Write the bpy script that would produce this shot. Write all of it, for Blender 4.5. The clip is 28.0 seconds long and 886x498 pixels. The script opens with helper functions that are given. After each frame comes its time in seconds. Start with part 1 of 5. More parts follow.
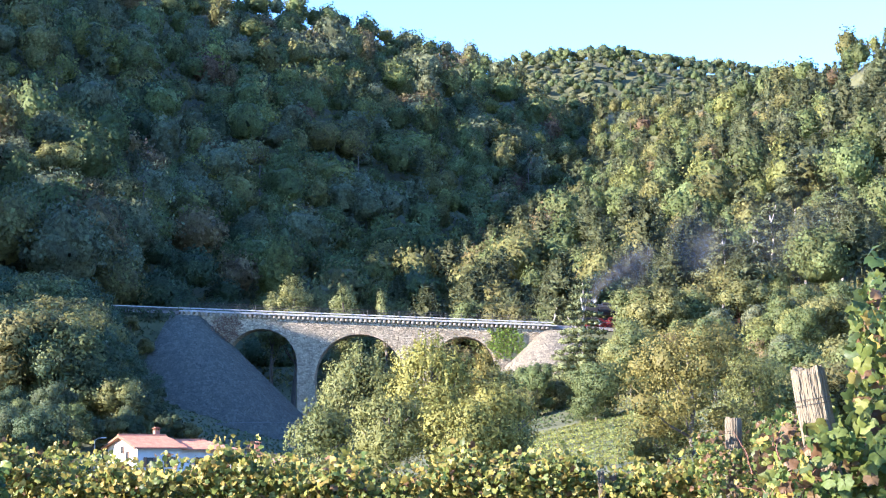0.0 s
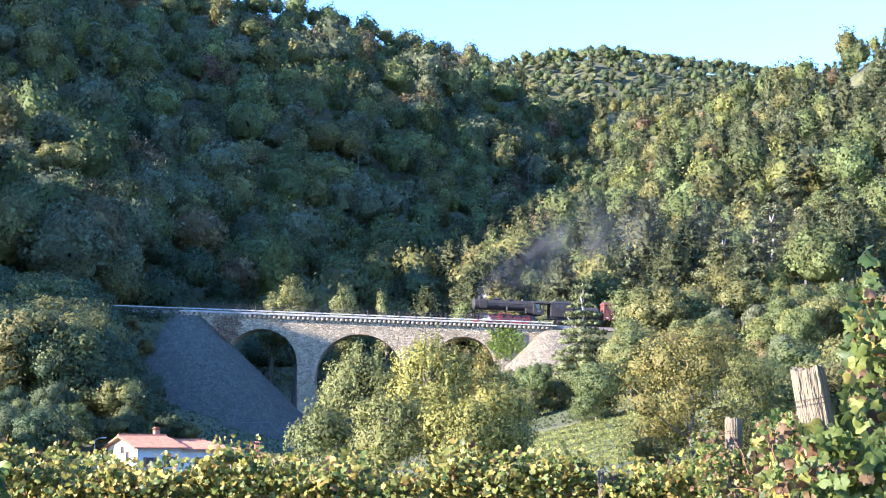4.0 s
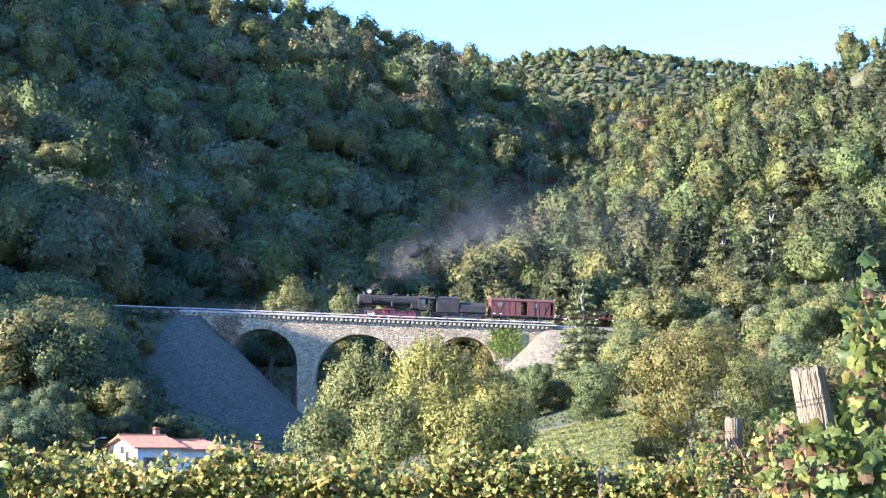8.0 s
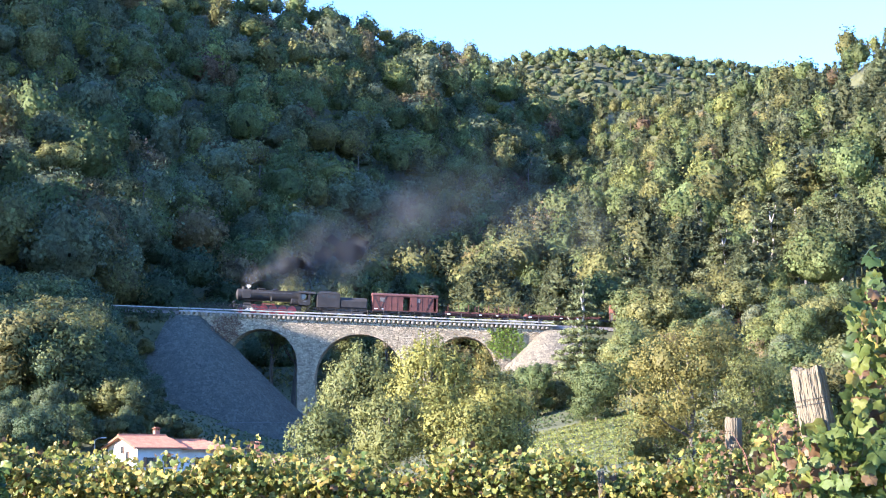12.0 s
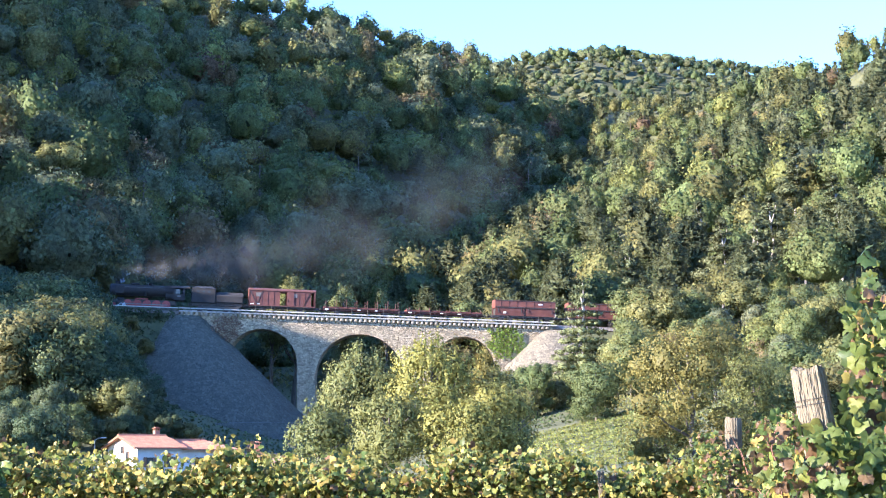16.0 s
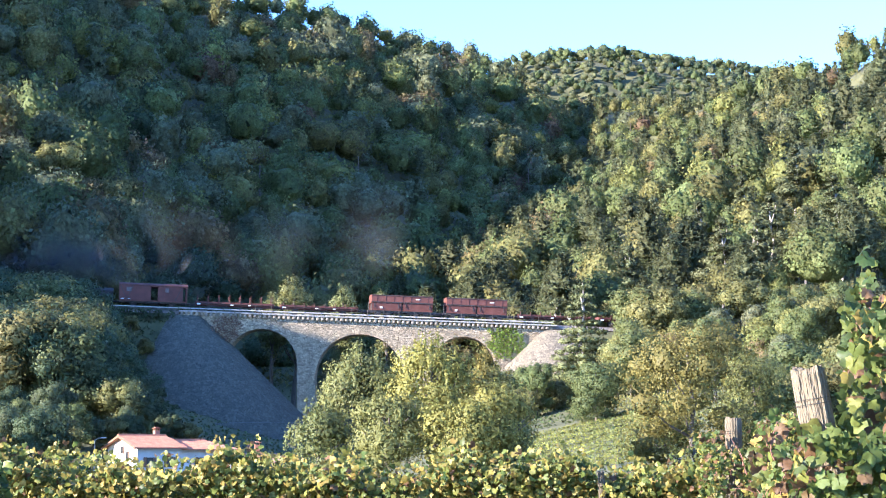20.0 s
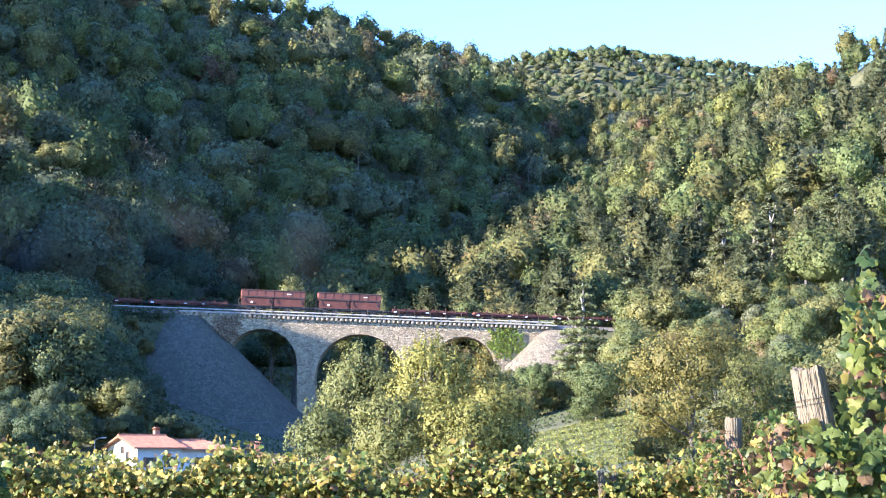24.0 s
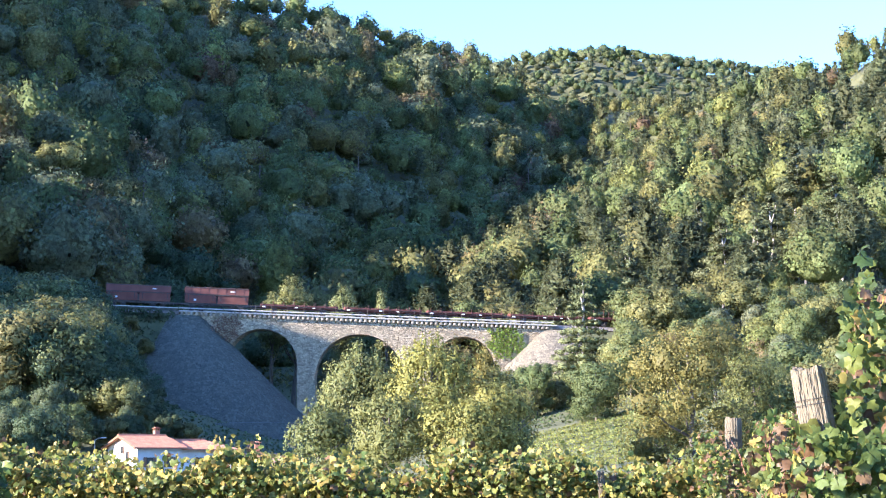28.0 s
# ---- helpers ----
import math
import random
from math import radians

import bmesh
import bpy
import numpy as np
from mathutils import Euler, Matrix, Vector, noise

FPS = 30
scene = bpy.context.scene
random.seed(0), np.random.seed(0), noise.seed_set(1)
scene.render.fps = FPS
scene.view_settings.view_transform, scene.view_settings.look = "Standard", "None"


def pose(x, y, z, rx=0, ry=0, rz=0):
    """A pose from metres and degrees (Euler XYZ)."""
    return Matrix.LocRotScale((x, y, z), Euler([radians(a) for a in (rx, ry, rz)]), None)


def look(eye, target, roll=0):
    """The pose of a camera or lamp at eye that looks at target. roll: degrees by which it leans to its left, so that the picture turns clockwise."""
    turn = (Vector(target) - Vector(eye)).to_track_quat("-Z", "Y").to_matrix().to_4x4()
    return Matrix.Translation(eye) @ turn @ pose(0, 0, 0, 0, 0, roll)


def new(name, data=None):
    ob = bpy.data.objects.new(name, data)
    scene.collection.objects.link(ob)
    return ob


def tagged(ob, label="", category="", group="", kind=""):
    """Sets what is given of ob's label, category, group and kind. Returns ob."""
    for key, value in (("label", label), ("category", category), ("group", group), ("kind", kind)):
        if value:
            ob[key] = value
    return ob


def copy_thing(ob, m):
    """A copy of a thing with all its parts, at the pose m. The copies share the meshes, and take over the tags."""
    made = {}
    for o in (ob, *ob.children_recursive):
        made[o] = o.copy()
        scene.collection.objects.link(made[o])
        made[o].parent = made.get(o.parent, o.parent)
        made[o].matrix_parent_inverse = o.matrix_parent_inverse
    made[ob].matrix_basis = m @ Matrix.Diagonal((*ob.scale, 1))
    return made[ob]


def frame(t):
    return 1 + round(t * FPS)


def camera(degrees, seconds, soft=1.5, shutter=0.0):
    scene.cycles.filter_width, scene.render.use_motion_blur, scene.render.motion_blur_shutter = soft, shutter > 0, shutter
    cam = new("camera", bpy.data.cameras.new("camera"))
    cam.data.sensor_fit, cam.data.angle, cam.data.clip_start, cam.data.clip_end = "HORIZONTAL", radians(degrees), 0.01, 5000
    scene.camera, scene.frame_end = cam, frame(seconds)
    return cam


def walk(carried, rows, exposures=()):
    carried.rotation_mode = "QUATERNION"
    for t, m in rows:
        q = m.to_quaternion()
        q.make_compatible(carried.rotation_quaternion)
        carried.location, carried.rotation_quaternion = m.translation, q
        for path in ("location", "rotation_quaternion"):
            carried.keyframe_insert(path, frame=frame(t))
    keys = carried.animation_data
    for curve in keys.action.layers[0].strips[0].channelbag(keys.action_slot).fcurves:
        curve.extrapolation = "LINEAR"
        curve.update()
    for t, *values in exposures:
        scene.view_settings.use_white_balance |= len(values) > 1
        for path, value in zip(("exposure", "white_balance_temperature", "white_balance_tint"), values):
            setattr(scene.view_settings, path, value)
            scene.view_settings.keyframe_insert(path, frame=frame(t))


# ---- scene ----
cam = camera(28.0, 28.0, soft=1.1)
EYE = (0.0, 0.0, 1.65)
AIM = look(EYE, (0.0, 100.0, 1.65 + 100.0 * math.tan(radians(6.639))))
walk(cam, [(0.0, AIM), (28.0, AIM)], exposures=[(0.0, 2.94, 5080, 21), (28.0, 2.94, 5080, 21)])

# ---- light ----
SUN = Vector((-0.87, -0.37, 0.327)).normalized()
world = bpy.data.worlds.new("sky")
scene.world = world
world.use_nodes = True
_n = world.node_tree.nodes
_sky = _n.new("ShaderNodeTexSky")
_sky.sky_type, _sky.sun_disc = "NISHITA", False
_sky.sun_elevation = math.asin(SUN.z)
_sky.sun_rotation = math.atan2(SUN.x, SUN.y)
_sky.air_density, _sky.dust_density, _sky.ozone_density = 1.0, 0.0, 4.3
_sky.altitude = 900
_bg = _n["Background"]
_bg.inputs["Strength"].default_value = 0.098
world.node_tree.links.new(_sky.outputs["Color"], _bg.inputs["Color"])
sun_data = bpy.data.lights.new("sun", "SUN")
sun_data.energy, sun_data.angle, sun_data.color = 4.25, radians(0.6), (1.0, 0.80, 0.52)
sun = new("sun", sun_data)
sun.matrix_world = look(tuple(SUN * 300), (0, 0, 0))


# ---- materials ----
def shader(name):
    m = bpy.data.materials.new(name)
    m.use_nodes = True
    return m, m.node_tree.nodes, m.node_tree.links, m.node_tree.nodes["Principled BSDF"]


def noisy(name, dark, light, scale=2.0, rough=0.8, bump=0.2, fine=18.0, metal=0.0, stretch=(1, 1, 1), spread=0.12):
    """Two scales of noise between two colours, with relief; varied a little from object to object."""
    m, n, l, b = shader(name)
    tc, mp = n.new("ShaderNodeTexCoord"), n.new("ShaderNodeMapping")
    mp.inputs["Scale"].default_value = stretch
    l.new(tc.outputs["Object"], mp.inputs["Vector"])
    a, c = n.new("ShaderNodeTexNoise"), n.new("ShaderNodeTexNoise")
    a.inputs["Scale"].default_value, a.inputs["Detail"].default_value = scale, 5
    c.inputs["Scale"].default_value, c.inputs["Detail"].default_value = fine, 3
    for q in (a, c):
        l.new(mp.outputs["Vector"], q.inputs["Vector"])
    add = n.new("ShaderNodeMath")
    add.operation = "MULTIPLY_ADD"
    add.inputs[1].default_value = 0.35
    l.new(c.outputs["Fac"], add.inputs[0])
    l.new(a.outputs["Fac"], add.inputs[2])
    r = n.new("ShaderNodeValToRGB")
    r.color_ramp.elements[0].position, r.color_ramp.elements[1].position = 0.42, 0.92
    r.color_ramp.elements[0].color, r.color_ramp.elements[1].color = (*dark, 1), (*light, 1)
    l.new(add.outputs[0], r.inputs["Fac"])
    info, hsv, mr = n.new("ShaderNodeObjectInfo"), n.new("ShaderNodeHueSaturation"), n.new("ShaderNodeMapRange")
    mr.inputs["To Min"].default_value, mr.inputs["To Max"].default_value = 1 - spread, 1 + spread
    l.new(info.outputs["Random"], mr.inputs["Value"])
    l.new(mr.outputs["Result"], hsv.inputs["Value"])
    l.new(r.outputs["Color"], hsv.inputs["Color"])
    l.new(hsv.outputs["Color"], b.inputs["Base Color"])
    b.inputs["Roughness"].default_value, b.inputs["Metallic"].default_value = rough, metal
    if bump:
        bp = n.new("ShaderNodeBump")
        bp.inputs["Strength"].default_value, bp.inputs["Distance"].default_value = bump, 0.05
        l.new(c.outputs["Fac"], bp.inputs["Height"])
        l.new(bp.outputs["Normal"], b.inputs["Normal"])
    return m


def leafy(name, through_light=0.45, spread=0.13, rough=0.55, by_object=0.0, grain=0.0, gloss=0.12, gappy=True, mottle=0.31, relief=0.2):
    """Leaves: the mesh's own tint, varied leaf by leaf, letting some light through."""
    m, n, l, b = shader(name)
    at, geo, hsv = n.new("ShaderNodeAttribute"), n.new("ShaderNodeNewGeometry"), n.new("ShaderNodeHueSaturation")
    at.attribute_name = "tint"
    mr, mh = n.new("ShaderNodeMapRange"), n.new("ShaderNodeMapRange")
    mr.inputs["To Min"].default_value, mr.inputs["To Max"].default_value = 1 - spread, 1 + spread
    mh.inputs["To Min"].default_value, mh.inputs["To Max"].default_value = 0.485, 0.515
    l.new(geo.outputs["Random Per Island"], mr.inputs["Value"])
    src = geo.outputs["Random Per Island"]
    if by_object:
        info = n.new("ShaderNodeObjectInfo")
        src = info.outputs["Random"]
        mh.inputs["To Min"].default_value, mh.inputs["To Max"].default_value = 0.5 - by_object, 0.5 + by_object
    l.new(src, mh.inputs["Value"])
    value = mr.outputs["Result"]
    if grain:
        # leaf-sized mottling with relief
        tc, ns, ml, bp, gr = n.new("ShaderNodeTexCoord"), n.new("ShaderNodeTexNoise"), n.new("ShaderNodeMath"), n.new("ShaderNodeBump"), n.new("ShaderNodeMapRange")
        ns.inputs["Scale"].default_value, ns.inputs["Detail"].default_value, ns.inputs["Roughness"].default_value = grain, 4, 0.7
        l.new(tc.outputs["Object"], ns.inputs["Vector"])
        gr.inputs["From Min"].default_value, gr.inputs["From Max"].default_value = 0.32, 0.68
        gr.inputs["To Min"].default_value, gr.inputs["To Max"].default_value = 1 - mottle, 1 + mottle
        l.new(ns.outputs["Fac"], gr.inputs["Value"])
        ml.operation = "MULTIPLY"
        l.new(gr.outputs["Result"], ml.inputs[0])
        l.new(value, ml.inputs[1])
        value = ml.outputs[0]
        bp.inputs["Strength"].default_value, bp.inputs["Distance"].default_value = relief, 0.4 / grain
        l.new(ns.outputs["Fac"], bp.inputs["Height"])
        l.new(bp.outputs["Normal"], b.inputs["Normal"])
    l.new(value, hsv.inputs["Value"])
    l.new(mh.outputs["Result"], hsv.inputs["Hue"])
    l.new(at.outputs["Color"], hsv.inputs["Color"])
    l.new(hsv.outputs["Color"], b.inputs["Base Color"])
    b.inputs["Roughness"].default_value = rough
    b.inputs["Specular IOR Level"].default_value = gloss
    tr, mix = n.new("ShaderNodeBsdfTranslucent"), n.new("ShaderNodeMixShader")
    l.new(hsv.outputs["Color"], tr.inputs["Color"])
    mix.inputs["Fac"].default_value = through_light
    l.new(b.outputs["BSDF"], mix.inputs[1])
    l.new(tr.outputs["BSDF"], mix.inputs[2])
    out = mix.outputs["Shader"]
    if grain and gappy:
        # gaps between the leaves of a spray
        gaps, cut, clear, both = n.new("ShaderNodeTexNoise"), n.new("ShaderNodeMapRange"), n.new("ShaderNodeBsdfTransparent"), n.new("ShaderNodeMixShader")
        gaps.inputs["Scale"].default_value, gaps.inputs["Detail"].default_value = grain * 2.0, 1
        l.new(tc.outputs["Object"], gaps.inputs["Vector"])
        cut.inputs["From Min"].default_value, cut.inputs["From Max"].default_value = 0.455, 0.475
        l.new(gaps.outputs["Fac"], cut.inputs["Value"])
        l.new(cut.outputs["Result"], both.inputs["Fac"])
        l.new(clear.outputs["BSDF"], both.inputs[1])
        l.new(out, both.inputs[2])
        out = both.outputs["Shader"]
    l.new(out, n["Material Output"].inputs["Surface"])
    return m


def masonry(name, dark, light, mortar, cell=1.5, joint=0.06, squash=1.5, bump=1.0, streak=0.35):
    """Rubble stones with recessed joints, every stone of its own tone, and water streaks."""
    m, n, l, b = shader(name)
    tc, mp = n.new("ShaderNodeTexCoord"), n.new("ShaderNodeMapping")
    mp.inputs["Scale"].default_value = (1, 1, squash)
    l.new(tc.outputs["Object"], mp.inputs["Vector"])
    edge, body, ns, st = n.new("ShaderNodeTexVoronoi"), n.new("ShaderNodeTexVoronoi"), n.new("ShaderNodeTexNoise"), n.new("ShaderNodeTexNoise")
    edge.feature = "DISTANCE_TO_EDGE"
    for v in (edge, body):
        v.inputs["Scale"].default_value = cell
        l.new(mp.outputs["Vector"], v.inputs["Vector"])
    ns.inputs["Scale"].default_value, ns.inputs["Detail"].default_value = 9.0, 6
    l.new(tc.outputs["Object"], ns.inputs["Vector"])
    sm = n.new("ShaderNodeMapping")
    sm.inputs["Scale"].default_value = (0.55, 0.55, 0.09)
    l.new(tc.outputs["Object"], sm.inputs["Vector"])
    st.inputs["Scale"].default_value, st.inputs["Detail"].default_value = 1.0, 4
    l.new(sm.outputs["Vector"], st.inputs["Vector"])
    bw = n.new("ShaderNodeSeparateColor")
    l.new(body.outputs["Color"], bw.inputs["Color"])
    mixn = n.new("ShaderNodeMath")
    mixn.operation = "MULTIPLY_ADD"
    mixn.inputs[1].default_value = 0.6
    l.new(bw.outputs["Red"], mixn.inputs[0])
    sc = n.new("ShaderNodeMath")
    sc.operation = "MULTIPLY"
    sc.inputs[1].default_value = 0.5
    l.new(ns.outputs["Fac"], sc.inputs[0])
    l.new(sc.outputs[0], mixn.inputs[2])
    ramp = n.new("ShaderNodeValToRGB")
    ramp.color_ramp.elements[0].color, ramp.color_ramp.elements[1].color = (*dark, 1), (*light, 1)
    ramp.color_ramp.elements[0].position, ramp.color_ramp.elements[1].position = 0.1, 0.85
    l.new(mixn.outputs[0], ramp.inputs["Fac"])
    jr = n.new("ShaderNodeMapRange")
    jr.inputs["From Max"].default_value = joint
    l.new(edge.outputs["Distance"], jr.inputs["Value"])
    mj = n.new("ShaderNodeMixRGB")
    l.new(jr.outputs["Result"], mj.inputs["Fac"])
    mj.inputs["Color1"].default_value = (*mortar, 1)
    l.new(ramp.outputs["Color"], mj.inputs["Color2"])
    sr = n.new("ShaderNodeMapRange")
    sr.inputs["From Min"].default_value, sr.inputs["From Max"].default_value = 0.54, 0.72
    sr.inputs["To Max"].default_value = streak
    l.new(st.outputs["Fac"], sr.inputs["Value"])
    ms = n.new("ShaderNodeMixRGB")
    ms.inputs["Color2"].default_value = (0.05, 0.048, 0.045, 1)
    l.new(sr.outputs["Result"], ms.inputs["Fac"])
    l.new(mj.outputs["Color"], ms.inputs["Color1"])
    l.new(ms.outputs["Color"], b.inputs["Base Color"])
    b.inputs["Roughness"].default_value = 0.92
    hh = n.new("ShaderNodeMath")
    hh.operation = "ADD"
    l.new(jr.outputs["Result"], hh.inputs[0])
    l.new(mixn.outputs[0], hh.inputs[1])
    bp = n.new("ShaderNodeBump")
    bp.inputs["Strength"].default_value, bp.inputs["Distance"].default_value = bump, 0.12
    l.new(hh.outputs[0], bp.inputs["Height"])
    l.new(bp.outputs["Normal"], b.inputs["Normal"])
    return m


M_GROUND = noisy("meadow_ground", (0.04, 0.047, 0.018), (0.10, 0.10, 0.038), 0.12, 0.95, 0.8, 1.5, spread=0)
M_STONE = masonry("viaduct_stone", (0.21, 0.172, 0.11), (0.53, 0.425, 0.275), (0.17, 0.138, 0.09), cell=2.5, joint=0.05, bump=1.4, streak=0.5)
M_CUT = noisy("cut_stone", (0.20, 0.17, 0.125), (0.36, 0.305, 0.225), 1.2, 0.9, 0.4, 12, spread=0.18)
# one stone in two tones: sunlight put into the first, shade into the second
M_LITPAVE = masonry("lit_paving", (0.10, 0.088, 0.064), (0.205, 0.178, 0.128), (0.05, 0.044, 0.032), 2.0, 0.07, 1.0, 1.1, 0.1)
M_SHADEPAVE = masonry("slope_stone", (0.047, 0.048, 0.036), (0.108, 0.108, 0.078), (0.025, 0.025, 0.02), 2.3, 0.06, 1.0, 0.9, 0.15)
M_CONCRETE = noisy("pale_concrete", (0.26, 0.245, 0.215), (0.46, 0.435, 0.38), 0.9, 0.85, 0.3, 8)
M_BALLAST = noisy("ballast", (0.10, 0.09, 0.08), (0.24, 0.21, 0.18), 5.0, 0.95, 0.9, 25)
M_RAIL = noisy("rail_steel", (0.10, 0.07, 0.05), (0.28, 0.24, 0.21), 3.0, 0.5, 0.1, 20, 0.7)
M_IRON = noisy("dark_iron", (0.03, 0.028, 0.027), (0.07, 0.062, 0.055), 2.0, 0.6, 0.1, 15, 0.4)
M_BARK = noisy("bark", (0.055, 0.045, 0.035), (0.16, 0.14, 0.115), 3.0, 0.95, 0.8, 14, stretch=(1, 1, 0.25))
M_PALEBARK = noisy("pale_bark", (0.17, 0.15, 0.13), (0.34, 0.31, 0.27), 3.0, 0.95, 0.5, 14, stretch=(1, 1, 0.25))
M_LEAF = leafy("leaves", 0.35, grain=1.5, gloss=0.16)
M_WOODS = leafy("canopy_leaves", 0.5, grain=1.5, gloss=0.12, gappy=False, mottle=0.5, relief=0.7)
M_TREELEAF = leafy("tree_leaves", 0.45, by_object=0.014, grain=2.2, gloss=0.16)
M_NEEDLE = leafy("needles", 0.3, 0.3, 0.55, 0.012, 3.0, 0.14)


# ---- mesh helpers ----
def part(name, bm, material, parent=None, label="", smooth=False):
    me = bpy.data.meshes.new(name)
    bm.to_mesh(me)
    bm.free()
    me.materials.append(material)
    if smooth:
        me.shade_smooth()
    ob = new(name, me)
    ob.parent = parent
    if label:
        ob["label"] = label
    return ob


def shared(name, mesh, parent, m, label=""):
    """A further piece on an existing mesh."""
    ob = new(name, mesh)
    ob.parent = parent
    ob.matrix_basis = m
    if label:
        ob["label"] = label
    return ob


def box(bm, cx, cy, cz, sx, sy, sz, bevel=0.0, m=None):
    r = bmesh.ops.create_cube(bm, size=1.0, matrix=Matrix.Translation((cx, cy, cz)) @ Matrix.Diagonal((sx, sy, sz, 1)))
    if bevel:
        es = list({e for v in r["verts"] for e in v.link_edges})
        q = bmesh.ops.bevel(bm, geom=es, offset=bevel, segments=1, affect="EDGES")
        if m is not None:
            bmesh.ops.transform(bm, matrix=m, verts=list({v for fc in q["faces"] for v in fc.verts} | {v for v in r["verts"] if v.is_valid}))
    elif m is not None:
        bmesh.ops.transform(bm, matrix=m, verts=r["verts"])


def tube(bm, a, b, ra, rb=None, seg=10, caps=True):
    a, b = Vector(a), Vector(b)
    d = b - a
    m = Matrix.Translation((a + b) / 2) @ d.to_track_quat("Z", "Y").to_matrix().to_4x4()
    bmesh.ops.create_cone(bm, cap_ends=caps, segments=seg, radius1=ra, radius2=ra if rb is None else rb, depth=d.length, matrix=m)


def quad_mesh(name, co, quads, tint=None, normals=None):
    me = bpy.data.meshes.new(name)
    co, quads = np.ascontiguousarray(co, np.float32), np.ascontiguousarray(quads, np.int32)
    me.vertices.add(len(co))
    me.vertices.foreach_set("co", co.ravel())
    me.loops.add(quads.size)
    me.loops.foreach_set("vertex_index", quads.ravel())
    me.polygons.add(len(quads))
    me.polygons.foreach_set("loop_start", np.arange(0, quads.size, 4, dtype=np.int32))
    if tint is not None:
        full = np.ones((len(co), 4), np.float32)
        full[:, :3] = tint
        me.attributes.new("tint", "FLOAT_COLOR", "POINT").data.foreach_set("color", full.ravel())
    me.update(calc_edges=True)
    if normals is not None:
        me.attributes.new("custom_normal", "FLOAT_VECTOR", "POINT").data.foreach_set("vector", np.ascontiguousarray(normals, np.float32).ravel())
        me.shade_smooth()
    return me


# ---- lie of the land ----
KY = (-400, 60, 130, 200, 285, 330, 428, 607, 800, 1000, 1300, 1500, 2600, 4000)
K_FLOOR = (0, 0, -2, -3, 3, 9, 38, 85, 141, 198, 359, 366, 150, 60)
K_AXIS = (-14, -14, -14, -16, -14, -13, -6, 42, 58, 66, 62, 62, 100, 100)
K_LEFT = (0, 0, .02, .10, .34, .42, .47, .49, .47, .40, .10, .05, 0, 0)
K_RIGHT = (0, 0, .02, .20, .25, .26, .28, .44, .36, .26, -.03, -.04, 0, 0)


def track_y(x):
    return 298.5 + 0.18 * x


def rail_z(x):
    return 24.22 - 0.0262 * x


def smooth_knots(y, knots):
    """Knots run through with a rounded line."""
    return sum(np.interp(y + o, KY, knots) for o in (-24, -12, 0, 12, 24)) / 5


def height(x, y, bench=True):
    x, y = np.asarray(x, float), np.asarray(y, float)
    d = x - smooth_knots(y, K_AXIS)
    z = smooth_knots(y, K_FLOOR)
    z = z + smooth_knots(y, K_LEFT) * (np.sqrt(np.clip(d, -265, 0) ** 2 + 16) - 4)
    z = z + smooth_knots(y, K_RIGHT) * (np.sqrt(np.maximum(d, 0) ** 2 + 16) - 4)
    crest = np.where(x > -125, 734 + 2.13 * (x + 70), 583 + 8 * (-125 - x))
    z = z - np.minimum(70, 0.5 * np.maximum(0, y - crest)) * np.clip(-d / 30, 0, 1)
    crest = 612 + (150 - x) * 4.7
    z = z - np.minimum(60, 0.5 * np.maximum(0, y - crest)) * np.clip(d / 30, 0, 1)
    mid = 1 - np.clip(np.abs(d) / 30, 0, 1)
    z = z - 60 * mid * np.clip((y - 940) / 120, 0, 1)
    # the far mountain falls away to both sides of its top
    z = z - (1.5 + 135 * np.abs(x / np.maximum(y, 1) - .091)) * np.clip((y - 1050) / 100, 0, 1)
    # a steep spur off to the left, behind which the sun stands
    z = z + 44 * np.exp(-((x + 219) / 68) ** 2) * np.clip((y - 185) / 70, 0, 1) * np.clip((565 - y) / 120, 0, 1) * (.5 + .5 * np.clip((y - 310) / 70, 0, 1))
    z = z + 35 * np.exp(-((x + 165) / 45) ** 2 - ((y - 255) / 40) ** 2)
    # the ridges' swells
    z = z + 6.5 * np.clip((y - 600) / 150, 0, 1) * np.clip(-d / 30, 0, 1) * np.clip((1000 - y) / 80, 0, 1)
    z = z + 4.5 * np.clip((y - 1150) / 100, 0, 1)
    z = z + 9 * np.clip((x - 130) / 18, 0, 1) * np.exp(-((y - 605) / 60) ** 2)
    # a knoll on the left slope, whose trees reach into the sun
    z = z + 10 * np.exp(-((x + 84) / 30) ** 2 - ((y - 352) / 28) ** 2)
    rough = np.sin(x * .071 + 1.3) * np.sin(y * .053) + .6 * np.sin(x * .17 + y * .11)
    z = z + rough * np.clip((y - 320) / 150, 0, 1) * 2.2
    if bench:
        # the railway's bench on the hillsides at both ends of the viaduct
        off = (y - track_y(x)) / 1.016
        past = np.maximum(0, np.minimum(x + 42.5, 23.0 - x))
        fill = rail_z(x) - 0.75 - np.maximum(0, np.hypot(np.maximum(0, np.abs(off) - 2.6), past)) * 1.12
        z = np.maximum(z, fill)
        cut = rail_z(x) - 0.75 + np.maximum(0, np.abs(off) - 4.2) * 1.3
        z = np.where((x > 23.0) | ((x < -42.5) & (x > -105)), np.minimum(z, cut), z)
    return z


def ground_z(x, y):
    return float(height(x, y))


